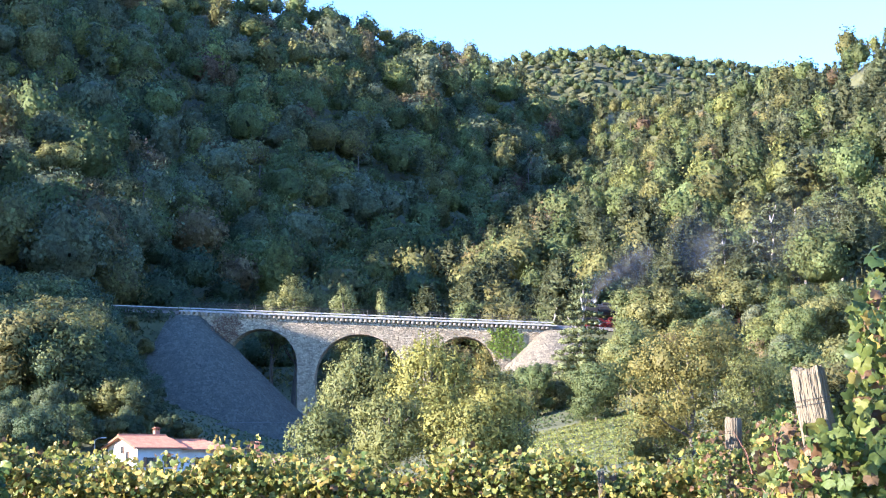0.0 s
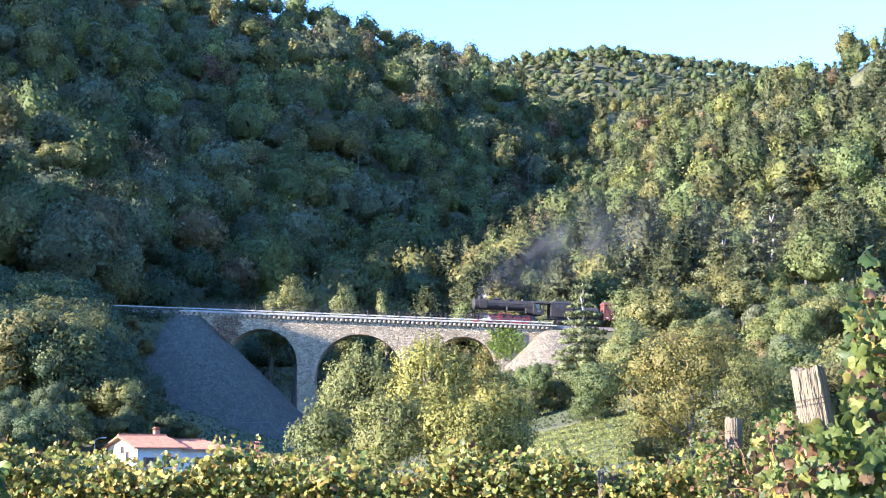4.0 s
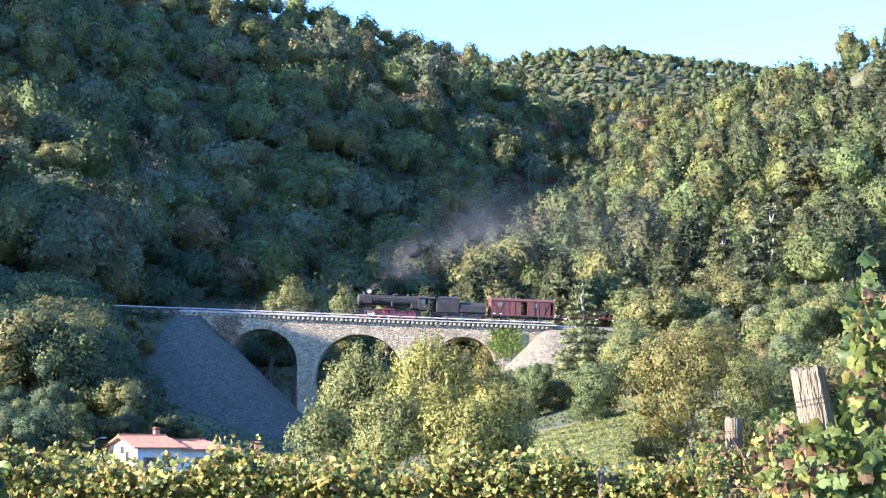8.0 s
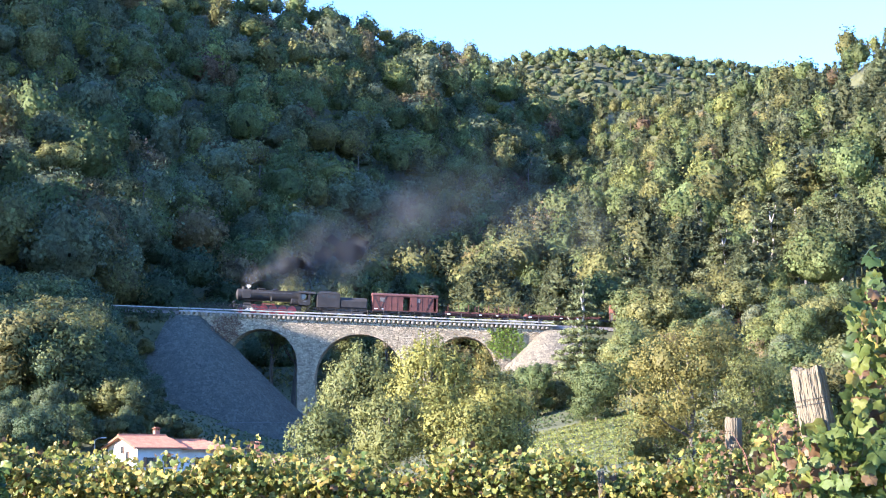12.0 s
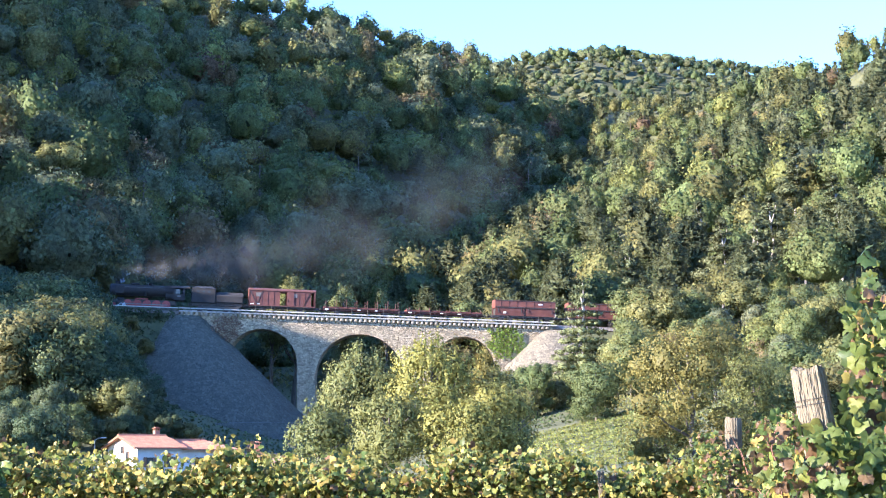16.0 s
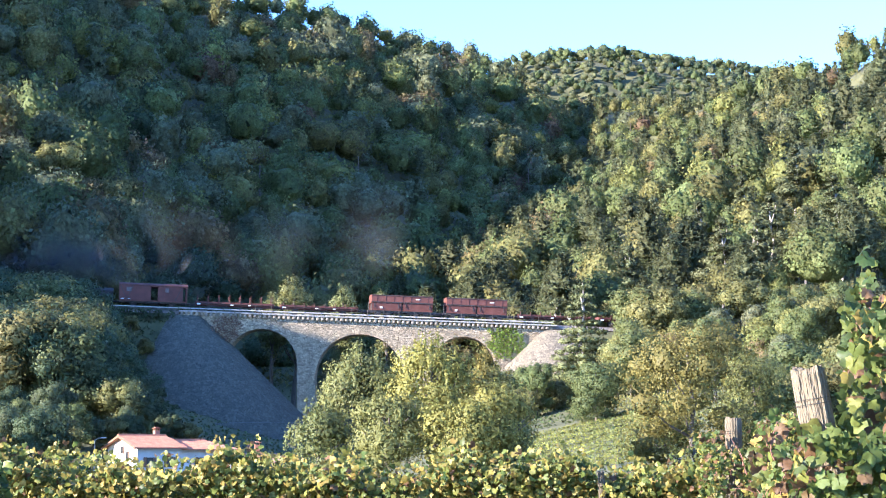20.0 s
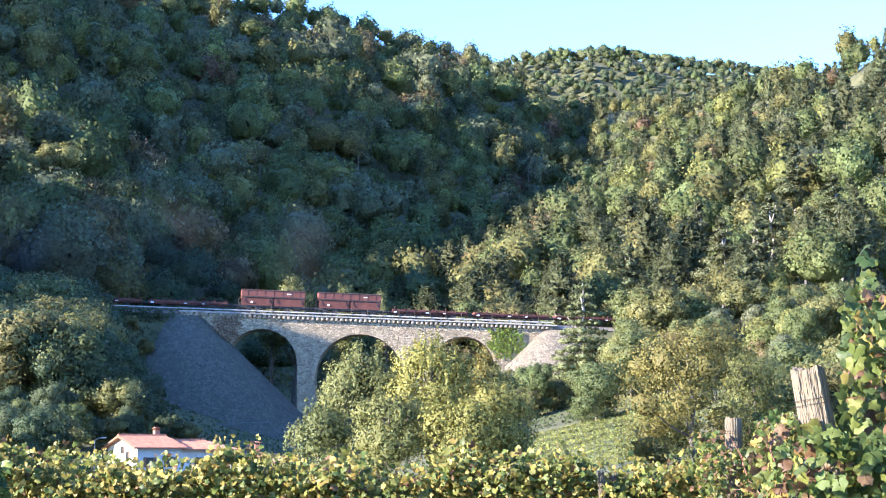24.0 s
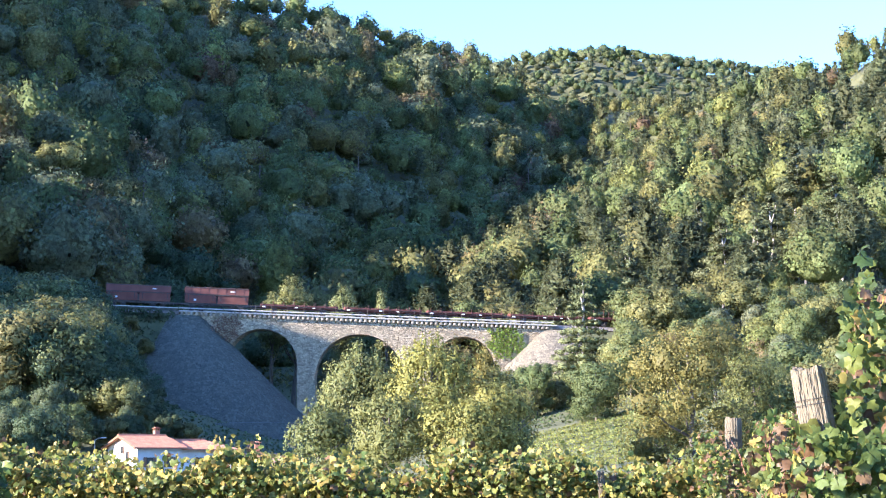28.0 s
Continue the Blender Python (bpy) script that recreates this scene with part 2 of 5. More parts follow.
gx = np.unique(np.concatenate([np.arange(-130, 131, 2.0), np.arange(-420, -130, 9.0), np.arange(130, 420, 9.0), np.arange(-2600, -420, 110.0), np.arange(420, 2700, 110.0)]))
gy = np.unique(np.concatenate([np.arange(-1500, -60, 120.0), np.arange(-60, 200, 5.0), np.arange(200, 345, 2.0), np.arange(345, 1100, 8.0), np.arange(1100, 4000, 60.0)]))
GX, GY = np.meshgrid(gx, gy)
GZ = height(GX, GY)
_w = len(gx)
_i = (np.arange(len(gy) - 1)[:, None] * _w + np.arange(_w - 1)[None, :]).ravel()
_me = quad_mesh("ground", np.stack([GX, GY, GZ], -1).reshape(-1, 3), np.stack([_i, _i + 1, _i + 1 + _w, _i + _w], -1))
_me.materials.append(M_GROUND)
_me.shade_smooth()
tagged(new("ground", _me), "grassy valley floor rising to wooded hillsides", "ground", kind="structure")


# ---- trees ----
def core_ball(k):
    """A round lump of 6 k k quads."""
    vs, qs, idx = [], [], {}

    def at(p):
        if p not in idx:
            idx[p] = len(vs)
            v = np.array(p, float) * 2 / k - 1
            vs.append(v / np.linalg.norm(v))
        return idx[p]
    for ax in range(3):
        for s in (0, 1):
            for a in range(k):
                for c in range(k):
                    loop = []
                    for da, dc in ((0, 0), (1, 0), (1, 1), (0, 1)):
                        p = [0, 0, 0]
                        p[ax], p[(ax + 1) % 3], p[(ax + 2) % 3] = s * k, a + da, c + dc
                        loop.append(at(tuple(p)))
                    qs.append(loop if s else loop[::-1])
    return np.array(vs), np.array(qs)


BALLS = {k: core_ball(k) for k in (2, 3, 4)}


def flakes(rng, centres, normals, size, lean=0.7, long=1.25):
    """One bent-cornered leaf clump on every centre."""
    n = len(centres)
    nn = normals + lean * rng.normal(size=(n, 3))
    nn /= np.linalg.norm(nn, axis=1)[:, None] + 1e-9
    t = np.cross(nn, rng.normal(size=(n, 3)))
    t /= np.linalg.norm(t, axis=1)[:, None] + 1e-9
    b = np.cross(nn, t)
    s = size * rng.uniform(0.6, 1.35, (n, 1))
    pts = [centres + t * s * long * 0.5, centres + b * s * 0.5 * rng.uniform(.6, 1.1, (n, 1)) + nn * s * .12,
           centres - t * s * long * 0.5 * rng.uniform(.6, 1, (n, 1)), centres - b * s * 0.5 + nn * s * .12]
    co = np.stack(pts, 1).reshape(-1, 3)
    return co, np.arange(4 * n).reshape(-1, 4)


def crown(rng, lobes, count, size, tint, core=0.72, shade=0.25, up=0.25, flat=False, lean=.35, ball=2, uneven=.33):
    """Leaf clumps over the rounded lobes (x, y, z, rx, ry, rz) of a crown, and their inner mass."""
    lobes = np.array(lobes, float)
    BALL_V, BALL_Q = BALLS[ball]
    w = lobes[:, 3] * lobes[:, 4] + lobes[:, 3] * lobes[:, 5]
    pick = rng.choice(len(lobes), count, p=w / w.sum())
    d = rng.normal(size=(count, 3))
    d[:, 2] = d[:, 2] + up
    d /= np.linalg.norm(d, axis=1)[:, None]
    lump = 1 + 0.16 * np.sin(5 * d[:, 0] + pick) * np.sin(5 * d[:, 1] + 2 * pick) + 0.1 * np.sin(9 * d[:, 2] + pick)
    rad = np.where(rng.random(count) < .8, rng.uniform(0.82, 1.08, count), rng.uniform(1.0, 1.25, count)) * lump
    c = lobes[pick, :3] + d * lobes[pick, 3:] * rad[:, None]
    co, q = flakes(rng, c, np.array([[-.15, -.3, .5]]) + d * .6 if flat else d, size, 1.3 if flat else lean)
    cv = (lobes[:, None, :3] + BALL_V[None] * lobes[:, None, 3:] * core * rng.uniform(1 - uneven, 1 + uneven, (len(lobes), len(BALL_V), 1))).reshape(-1, 3)
    cq = (BALL_Q[None] + (np.arange(len(lobes)) * len(BALL_V))[:, None, None]).reshape(-1, 4) + len(co)
    base = np.array(tint)
    per = base * (1 + shade * rng.normal(size=(len(lobes), 1)) * .5)
    tn = np.concatenate([np.repeat(per[pick], 4, 0), np.repeat(per * .92, len(BALL_V), 0)])
    # leaf clumps are shaded along the crown's roundness
    round_n = np.repeat(d + (np.array([[0, 0, .25]]) if flat else 0), 4, 0) + rng.normal(size=(len(co), 3)) * .12
    mid = np.average(lobes[:, :3], axis=0, weights=w)
    big = np.concatenate([co, cv]) - mid
    big = big / (np.abs(big).max(0) + 1e-6)
    nr = np.concatenate([round_n, np.tile(BALL_V, (len(lobes), 1)) + rng.normal(size=(len(cv), 3)) * .2]) * .8 + big * .5
    nr = nr / (np.linalg.norm(nr, axis=1)[:, None] + 1e-9)
    return np.concatenate([co, cv]), np.concatenate([q, cq]), np.clip(tn, .01, 1), nr


def broad_lobes(rng, h, r, k=9, low=0.28):
    """Lobes of a broadleaf crown h tall from the ground and r wide."""
    out = [(0, 0, h * .62, r * .62, r * .62, h * .27)]
    for i in range(k):
        a, z = rng.uniform(0, 2 * np.pi), rng.uniform(low, .88)
        reach = r * .72 * np.sqrt(max(0.08, 1 - ((z - .5) / .5) ** 2)) * rng.uniform(.6, 1.05)
        s = r * rng.uniform(.24, .42)
        out.append((reach * np.cos(a), reach * np.sin(a), h * z, s, s, s * rng.uniform(.7, 1.0)))
    out.append((rng.normal() * .15 * r, rng.normal() * .15 * r, h * .85, r * .45, r * .45, h * .12))
    return out


def pine_lobes(rng, h, r, start=.36):
    """Flat tiers of a black pine, bare below."""
    out, z = [], start + rng.uniform(0, .1)
    while z < .97:
        w = r * (1.12 - z) * rng.uniform(1.0, 1.35)
        for j in range(rng.integers(4, 8)):
            a = rng.uniform(0, 2 * np.pi)
            q = w * rng.uniform(.2, .85)
            s = max(.5, w * rng.uniform(.3, .5))
            out.append((q * np.cos(a), q * np.sin(a), h * (z + rng.uniform(-.02, .02)), s, s, s * .48))
        z += rng.uniform(.055, .085)
    out.append((0, 0, h * .96, r * .2, r * .2, h * .05))
    return out


def fir_lobes(rng, h, r):
    """Regular whorls of drooping boughs, wide below."""
    out = []
    for i in range(12):
        z = .12 + .073 * i
        w = r * (1.0 - .84 * max(0.0, z - .16) / .84) * rng.uniform(.88, 1.08)
        n = 8 if i < 9 else 5
        for j in range(n):
            a = 6.283 * (j + rng.uniform(.2, .8)) / n
            for k, s in ((.42, .26), (.80, .22)):
                s = max(.3, w * s)
                out.append((w * k * math.cos(a), w * k * math.sin(a), h * z - .12 * w * k + rng.normal() * .1, s, s, max(.28, s * .5)))
    out.append((0, 0, h * .97, .25, .25, h * .035))
    return out


def mean_normals(co, q):
    n = np.cross(co[q[:, 2]] - co[q[:, 0]], co[q[:, 3]] - co[q[:, 1]])
    out = np.zeros_like(co)
    for k in range(4):
        np.add.at(out, q[:, k], n)
    return out / (np.linalg.norm(out, axis=1)[:, None] + 1e-9)


def canopy(rng, h, r, k, deep, clumps, count, size):
    """A forest tree's crown: one crumpled surface of leaf clumps under a dome, with loose sprays on it."""
    V, Q = core_ball(k)
    keep = (V[Q][:, :, 2].mean(1) > -.75)
    Q = Q[keep]
    near = np.unique(Q)
    back = np.zeros(len(V), int)
    back[near] = np.arange(len(near))
    V, Q = V[near], back[Q]
    b = rng.normal(size=(clumps, 3))
    b[:, 2] = np.abs(b[:, 2]) * .95 - .3
    b /= np.linalg.norm(b, axis=1)[:, None]
    tall = rng.uniform(.5, 1.0, clumps)
    wide = 9 + .35 * clumps

    def lump(d):
        return .70 + .36 * np.max(np.exp((d @ b.T - 1) * wide) * tall, 1)

    V = V + rng.normal(size=V.shape) * .42 / k
    V /= np.linalg.norm(V, axis=1)[:, None]
    zc = h * (1 - deep)
    shape = np.array([r, r, h * deep])
    R = lump(V) * .8 * (1 + rng.normal(size=len(V)) * .055)
    co = V * R[:, None] * shape + np.array([0, 0, zc])
    nr = mean_normals(co, Q) + rng.normal(size=co.shape) * .28
    d = rng.normal(size=(count, 3))
    d[:, 2] = np.abs(d[:, 2]) * .95 - .35
    d /= np.linalg.norm(d, axis=1)[:, None]
    c = d * (lump(d) * np.where(rng.random(count) < .85, rng.uniform(.88, 1.06, count), rng.uniform(1.0, 1.2, count)))[:, None] * shape + np.array([0, 0, zc])
    mid = b[np.argmax(d @ b.T, 1)]
    fc, fq = flakes(rng, c, d * .6 + (d - mid) * 1.3, size, .5)
    per = 1 + .16 * rng.normal(size=clumps)
    tone = np.clip(per[np.argmax(V @ b.T, 1)] * rng.uniform(.82, 1.18, len(V)), .5, 1.5)
    ft = np.repeat(np.clip(per[np.argmax(d @ b.T, 1)] * rng.uniform(.85, 1.2, count), .5, 1.5), 4)
    fn = np.repeat(d * .7 + (d - mid) * 1.1 + np.array([0, 0, .15]), 4, 0) + rng.normal(size=(len(fc), 3)) * .16
    n = np.concatenate([nr, fn])
    return (np.concatenate([co, fc]), np.concatenate([Q, fq + len(co)]), np.repeat(np.concatenate([tone, ft])[:, None], 3, 1),
            n / (np.linalg.norm(n, axis=1)[:, None] + 1e-9))


def tiered(rng, h, r, tiers, seg, count, size):
    """A slope pine: ragged flat tiers of boughs one above another."""
    rings, z0 = [], rng.uniform(.38, .48)
    for i in range(tiers):
        z = z0 + (.95 - z0) * i / (tiers - 1)
        w = r * (1.0 - .68 * (i / (tiers - 1)) ** 1.6) * rng.uniform(.75, 1.15)
        ang = 2 * np.pi * np.arange(seg) / seg + rng.normal(size=seg) * .12
        reach = w * np.clip(.85 + .32 * rng.normal(size=seg), .3, 1.4)
        for kk, dz in ((.55, .01), (.2, .03)):
            rings.append(np.stack([reach * kk * np.cos(ang), reach * kk * np.sin(ang), h * (z + dz) + rng.normal(size=seg) * .22], -1))
    top = np.array([[0, 0, h * 1.01]]) + rng.normal(size=(seg, 3)) * .12
    V = np.concatenate(rings + [top])
    Q = np.array([[a * seg + i, a * seg + (i + 1) % seg, (a + 1) * seg + (i + 1) % seg, (a + 1) * seg + i] for a in range(2 * tiers) for i in range(seg)])
    pick = rng.integers(0, tiers, count) * 2 * seg + rng.integers(0, seg, count)
    c = V[pick] * np.stack([f := rng.uniform(.3, 2.0, count) ** .8, f, np.ones(count)], -1) + np.stack([np.zeros(count), np.zeros(count), rng.normal(size=count) * .3 + .15], -1)
    flat_n = np.stack([V[pick, 0], V[pick, 1], np.full(count, 5.0)], -1)
    fc, fq = flakes(rng, c, flat_n / np.linalg.norm(flat_n, axis=1)[:, None], size, .5, 1.7)
    n = np.concatenate([mean_normals(V, Q) * .7 + np.array([0, 0, .35]) + rng.normal(size=V.shape) * .25, np.repeat(flat_n / 5.0, 4, 0) + rng.normal(size=(len(fc), 3)) * .3])
    tone = np.concatenate([rng.uniform(.75, 1.15, len(V)), np.repeat(rng.uniform(.8, 1.3, count), 4)])
    return np.concatenate([V, fc]), np.concatenate([Q, fq + len(V)]), np.repeat(tone[:, None], 3, 1), n / (np.linalg.norm(n, axis=1)[:, None] + 1e-9)


def slim_lobes(rng, h, r):
    return [(rng.normal() * .18 * r, rng.normal() * .18 * r, h * z, r * rng.uniform(.5, .8), r * rng.uniform(.5, .8), h * .11) for z in np.linspace(.2, .92, 8)]


def trunk_mesh(rng, h, thick, lobes, limbs=6, seg=7):
    """A tapered, slightly crooked trunk with limbs out to some of the lobes."""
    bm = bmesh.new()
    p, r = Vector((0, 0, -0.4)), thick
    spine = [p.copy()]
    for i in range(5):
        q = Vector((rng.normal() * .02 * h, rng.normal() * .02 * h, h * .17 * (i + 1)))
        tube(bm, p, q, r, r * .8, seg, False)
        p, r = q, r * .8
        spine.append(q.copy())
    for i in rng.permutation(len(lobes))[:limbs]:
        e = Vector(lobes[i][:3])
        s = min(spine, key=lambda v: abs(v.z - e.z * .75))
        mid = (s + e) / 2 + Vector((0, 0, -.02 * h))
        tube(bm, s, mid, thick * .4, thick * .25, 5, False)
        tube(bm, mid, e, thick * .25, thick * .1, 5, False)
    return bm


GREEN, OLIVE, DARKGREEN = (.126, .152, .057), (.168, .164, .06), (.074, .10, .05)
LIME, RUST, OCHRE, GREYGREEN = (.178, .19, .06), (.16, .115, .066), (.185, .15, .072), (.134, .15, .08)
PINE = (.118, .132, .064)


def make_tree(kind, seed, h, r, tint, count=1500, size=.42, bark=None, label="", name="tree", limbs=7, low=.28, lobes_k=20, shoots=0):
    rng = np.random.default_rng(seed)
    if kind == "pine":
        lobes = fir_lobes(rng, h, r) if low < .15 else pine_lobes(rng, h, r, low)
    elif kind == "slim":
        lobes = slim_lobes(rng, h, r)
    else:
        lobes = broad_lobes(rng, h, r, lobes_k, low)
    for i in range(shoots):
        a, k = 6.283 * i / shoots + rng.normal() * .3, rng.uniform(.1, .8)
        lobes.append((r * k * math.cos(a), r * k * math.sin(a), h * (1.0 - .35 * k) + rng.normal() * .2, r * .06, r * .06, h * .11))
    thing = tagged(new(name), label, "pine" if kind == "pine" else "tree")
    part("trunk", trunk_mesh(rng, h, .018 * h + .05, lobes, limbs), bark or M_BARK, thing, smooth=True)
    core = .7 if kind == "pine" else .42 if count > 5000 else .72
    co, q, tn, nr = crown(rng, lobes, count, size, tint, core, flat=kind == "pine", ball=2 if kind == "pine" else 3)
    me = quad_mesh("crown", co, q, tn, nr)
    me.materials.append(M_NEEDLE if kind == "pine" else M_TREELEAF)
    ob = new("crown", me)
    ob.parent = thing
    return thing


def plant(thing, x, y, scale=1.0, turn=0.0, sink=0.15, tall=1.0):
    """The thing itself or a copy of it, set on the ground."""
    thing.matrix_basis = pose(x, y, ground_z(x, y) - sink, 0, 0, turn) @ Matrix.Diagonal((scale, scale, scale * tall, 1))
    return thing


def plant_copy(thing, x, y, scale=1.0, turn=0.0, sink=0.15, tall=1.0):
    return plant(copy_thing(thing, Matrix()), x, y, scale, turn, sink, tall)


# near trees, each a thing: models first
rng = np.random.default_rng(5)
WOOD = "trees near the viaduct"
models = {}
for key, kind, h, r, tint, lab in (
        ("green", "broad", 12, 4.6, GREEN, "broadleaf tree with a dense mid-green crown on the slope"),
        ("olive", "broad", 11, 4.8, OLIVE, "broadleaf tree with an olive, slightly yellowing crown"),
        ("dark", "broad", 13, 5.0, DARKGREEN, "broadleaf tree with a dark green crown"),
        ("lime", "broad", 10, 4.0, LIME, "broadleaf tree with a fresh yellow-green crown"),
        ("grey", "broad", 11, 3.8, GREYGREEN, "broadleaf tree with pale grey-green foliage"),
        ("ochre", "broad", 10, 4.2, OCHRE, "autumn tree with an ochre-brown crown"),
        ("pine", "pine", 17, 6.0, (.155, .17, .075), "black pine with regular flat tiers of dark needles"),
        ("pine_b", "pine", 15, 4.4, PINE, "black pine with a bare pale lower trunk"),
        ("slim", "slim", 11, 2.2, LIME, "slim young tree with a narrow pale green crown"),
        ("bush", "broad", 4.5, 2.8, OLIVE, "dense rounded bush with olive leaves")):
    models[key] = make_tree(kind, len(models) + 11, h, r, tint, 3400 if kind != "pine" else 7500 if key == "pine" else 5000, .36 if key != "bush" else .28,
                            M_PALEBARK if kind == "pine" else None, lab, "pine_tree" if kind == "pine" else ("bush" if key == "bush" else "tree"),
                            low=.1 if key == "pine" else .36 if key == "pine_b" else .2 if key != "bush" else .12)
    tagged(models[key], group=WOOD)
used = set()


def grow(key, x, y, scale=1.0, tall=1.0):
    """Plants a tree of that model; the first one is the model itself."""
    turn = float(rng.uniform(0, 360))
    if key not in used:
        used.add(key)
        return plant(models[key], x, y, scale, turn, tall=tall)
    return plant_copy(models[key], x, y, scale, turn, tall=tall)


# along the track past the viaduct's right end, in front of the line
grow("pine", 22.2, 281.0, (29.6 - ground_z(22.2, 281.0)) / 17 * 1.02)
for x, y in ((7.5, 271), (10.2, 274), (12.6, 271), (15.2, 276), (17.6, 272), (20.4, 275), (25.5, 277), (28.5, 279), (14, 265), (19, 266), (24, 269)):
    key = ("green", "olive", "grey", "green", "lime")[int(x * 2) % 5]
    grow(key, x, y, max(2.5, (10.5 if 15 < x < 29 else 15.9 + .12 * (x - 12)) - ground_z(x, y)) / {"green": 12, "olive": 11, "grey": 11, "lime": 10}[key] * rng.uniform(.9, 1.05))
for i, x in enumerate(np.arange(32, 92, 3.6)):
    key = ("green", "olive", "lime", "green", "pine_b", "olive", "grey")[i % 7]
    yy = track_y(x) - 9.5 - 3 * rng.random()
    top = rail_z(x) + 4.8 + 2.6 * rng.random() + (1.8 if x > 48 else 0)
    base = ground_z(x, yy)
    hh = {"green": 12, "dark": 13, "olive": 11, "lime": 10, "pine_b": 15, "grey": 11}[key]
    grow(key, x + rng.normal() * .6, yy, (top - base) / hh)
for x, y, key in ((50, 250, 'olive'), (53.5, 262, 'green'), (47.5, 240, 'lime'), (56, 249, 'green'), (51, 236, 'olive'), (45, 252, 'grey')):
    grow(key, x, y, .9)
for x, y, key, k in ((28.5, 134, 'olive', .85), (33, 142, 'green', .9), (26.5, 152, 'lime', .8), (36, 150, 'olive', 1.0), (31.5, 160, 'green', .9), (38, 165, 'lime', 1.0)):
    grow(key, x, y, k)
# right bank below the line
for i in range(44):
    x, y = rng.uniform(13, 78), rng.uniform(216, 284)
    if x < 30 and y < 235 or x < 24 and y > 262:
        continue
    if abs(x / y - .066) < .028:
        continue
    grow(("green", "lime", "olive", "green", "lime", "ochre", "grey", "olive")[i % 8], x, y, rng.uniform(.62, .95))
# the slope behind the viaduct, crowns above the deck
for seed, x, y, top, r, tint in ((51, -25.6, 304, 32.4, 4.4, (.19, .20, .075)), (52, -28.8, 303, 29.6, 2.8, (.17, .18, .07)), (53, -17.0, 304, 30.9, 3.1, (.175, .19, .075)), (54, -10.2, 305, 29.9, 1.8, (.19, .20, .08))):
    t = make_tree("broad", seed, (top - ground_z(x, y)) / .97, r, tint, 9000, .26, None, "pale green tree whose rounded crown shows over the viaduct", "tree", 8, .5, 26)
    plant(tagged(t, group=WOOD), x, y, turn=seed * 50)
for key, x, y, s, tl in (("olive", -5.2, 326, 1.25, .95), ("ochre", 1.2, 325, 1.45, .95), ("green", 6.0, 326, 1.45, 1.0),
                         ("olive", 11.5, 322, 1.45, 1.0), ("lime", 15.5, 325, 1.2, 1.0), ("pine_b", 20.5, 320, .95, 1.0),
                         ("slim", -52.5, 301, .62, 1.05), ("slim", -59.5, 303, .72, 1.0), ("green", -64.5, 303, .7, 1.0),
                         ("olive", -70, 300, .8, 1.0)):
    grow(key, x, y, s, tl)
# tall pale-stemmed pines standing out of the sunny slope
for u, y, s in ((.105, 345, 1.15), (.128, 352, 1.05), (.158, 338, 1.25), (.178, 334, 1.2), (.186, 350, 1.3), (.205, 342, 1.1), (.222, 360, 1.2), (.145, 380, 1.1), (.17, 392, 1.2), (.2, 400, 1.2), (.226, 330, 1.15), (.12, 400, 1.1)):
    grow("pine_b", u * y, y, s)
# left bank in front of the line: tops fall from the line towards the valley
i = 0
for y, fall in ((283, 0.0), (276, .6), (268, 1.8), (260, 3.4), (252, 5.4), (244, 7.6), (236, 9.4), (228, 11.0)):
    for u in np.arange(-.278, -.186 + .0005 * (283 - y), .0135):
        x = (u + rng.uniform(-.004, .004)) * y
        yy = y + rng.uniform(-1.5, 1.5)
        top = np.interp(u, (-.25, -.215, -.198, -.186, -.16, -.12), (33, 31.5, 28.5, 24.0, 21.5, 18)) - fall - 1.6 * rng.random()
        hh = max(3.5, top - ground_z(x, yy))
        # mostly dark crowns: the bank's dim light is put into their colour
        key = ("dark", "olive", "dark", "dark", "olive", "dark", "green")[i % 7]
        grow(key, x, yy, hh / {"dark": 13, "olive": 11, "green": 12, "grey": 11}[key], 1.0 if hh > 8 else .85)
        i += 1
for x, y, key, k in ((-76, 346, 'olive', 1.35), (-70, 342, 'ochre', 1.3), (-83, 339, 'grey', 1.35), (-65, 349, 'olive', 1.3), (-88, 347, 'ochre', 1.4), (-80, 358, 'grey', 1.5), (-73, 356, 'olive', 1.5), (-60, 352, 'grey', 1.2), (-92, 335, 'olive', 1.3), (-86, 328, 'ochre', 1.2)):
    grow(key, x, y, k)
# tall trees further out along the line, whose shade falls on the stone slope
for i, (x, y, top) in enumerate(((-79, 278, 41), (-80, 271, 44), (-86, 274, 45), (-88, 281, 44), (-92, 270, 48), (-97, 278, 46), (-80, 263, 42), (-90, 260, 45), (-76, 286, 36), (-100, 266, 48), (-85, 267, 46), (-102, 256, 47),
                                   (-84, 232, 34), (-96, 240, 43), (-80, 244, 36), (-92, 249, 43), (-66, 238, 25), (-74, 234, 29))):
    key = ("dark", "green", "olive")[i % 3]
    grow(key, x, y, (top - ground_z(x, y)) / {"dark": 13, "olive": 11, "green": 12}[key])
# dark trees on the flat before the left bank
for i, (u, y) in enumerate(((-.272, 214), (-.258, 210), (-.244, 216), (-.231, 211), (-.219, 216), (-.207, 212), (-.196, 217), (-.265, 196), (-.25, 190), (-.236, 197), (-.222, 192), (-.212, 198), (-.243, 178), (-.26, 172), (-.228, 176), (-.186, 220), (-.176, 222), (-.165, 224), (-.154, 226), (-.143, 228))):
    grow(("dark", "green", "dark", "olive")[i % 4], u * y, y, (.62 if u < -.2 else .45) * rng.uniform(.85, 1.1))
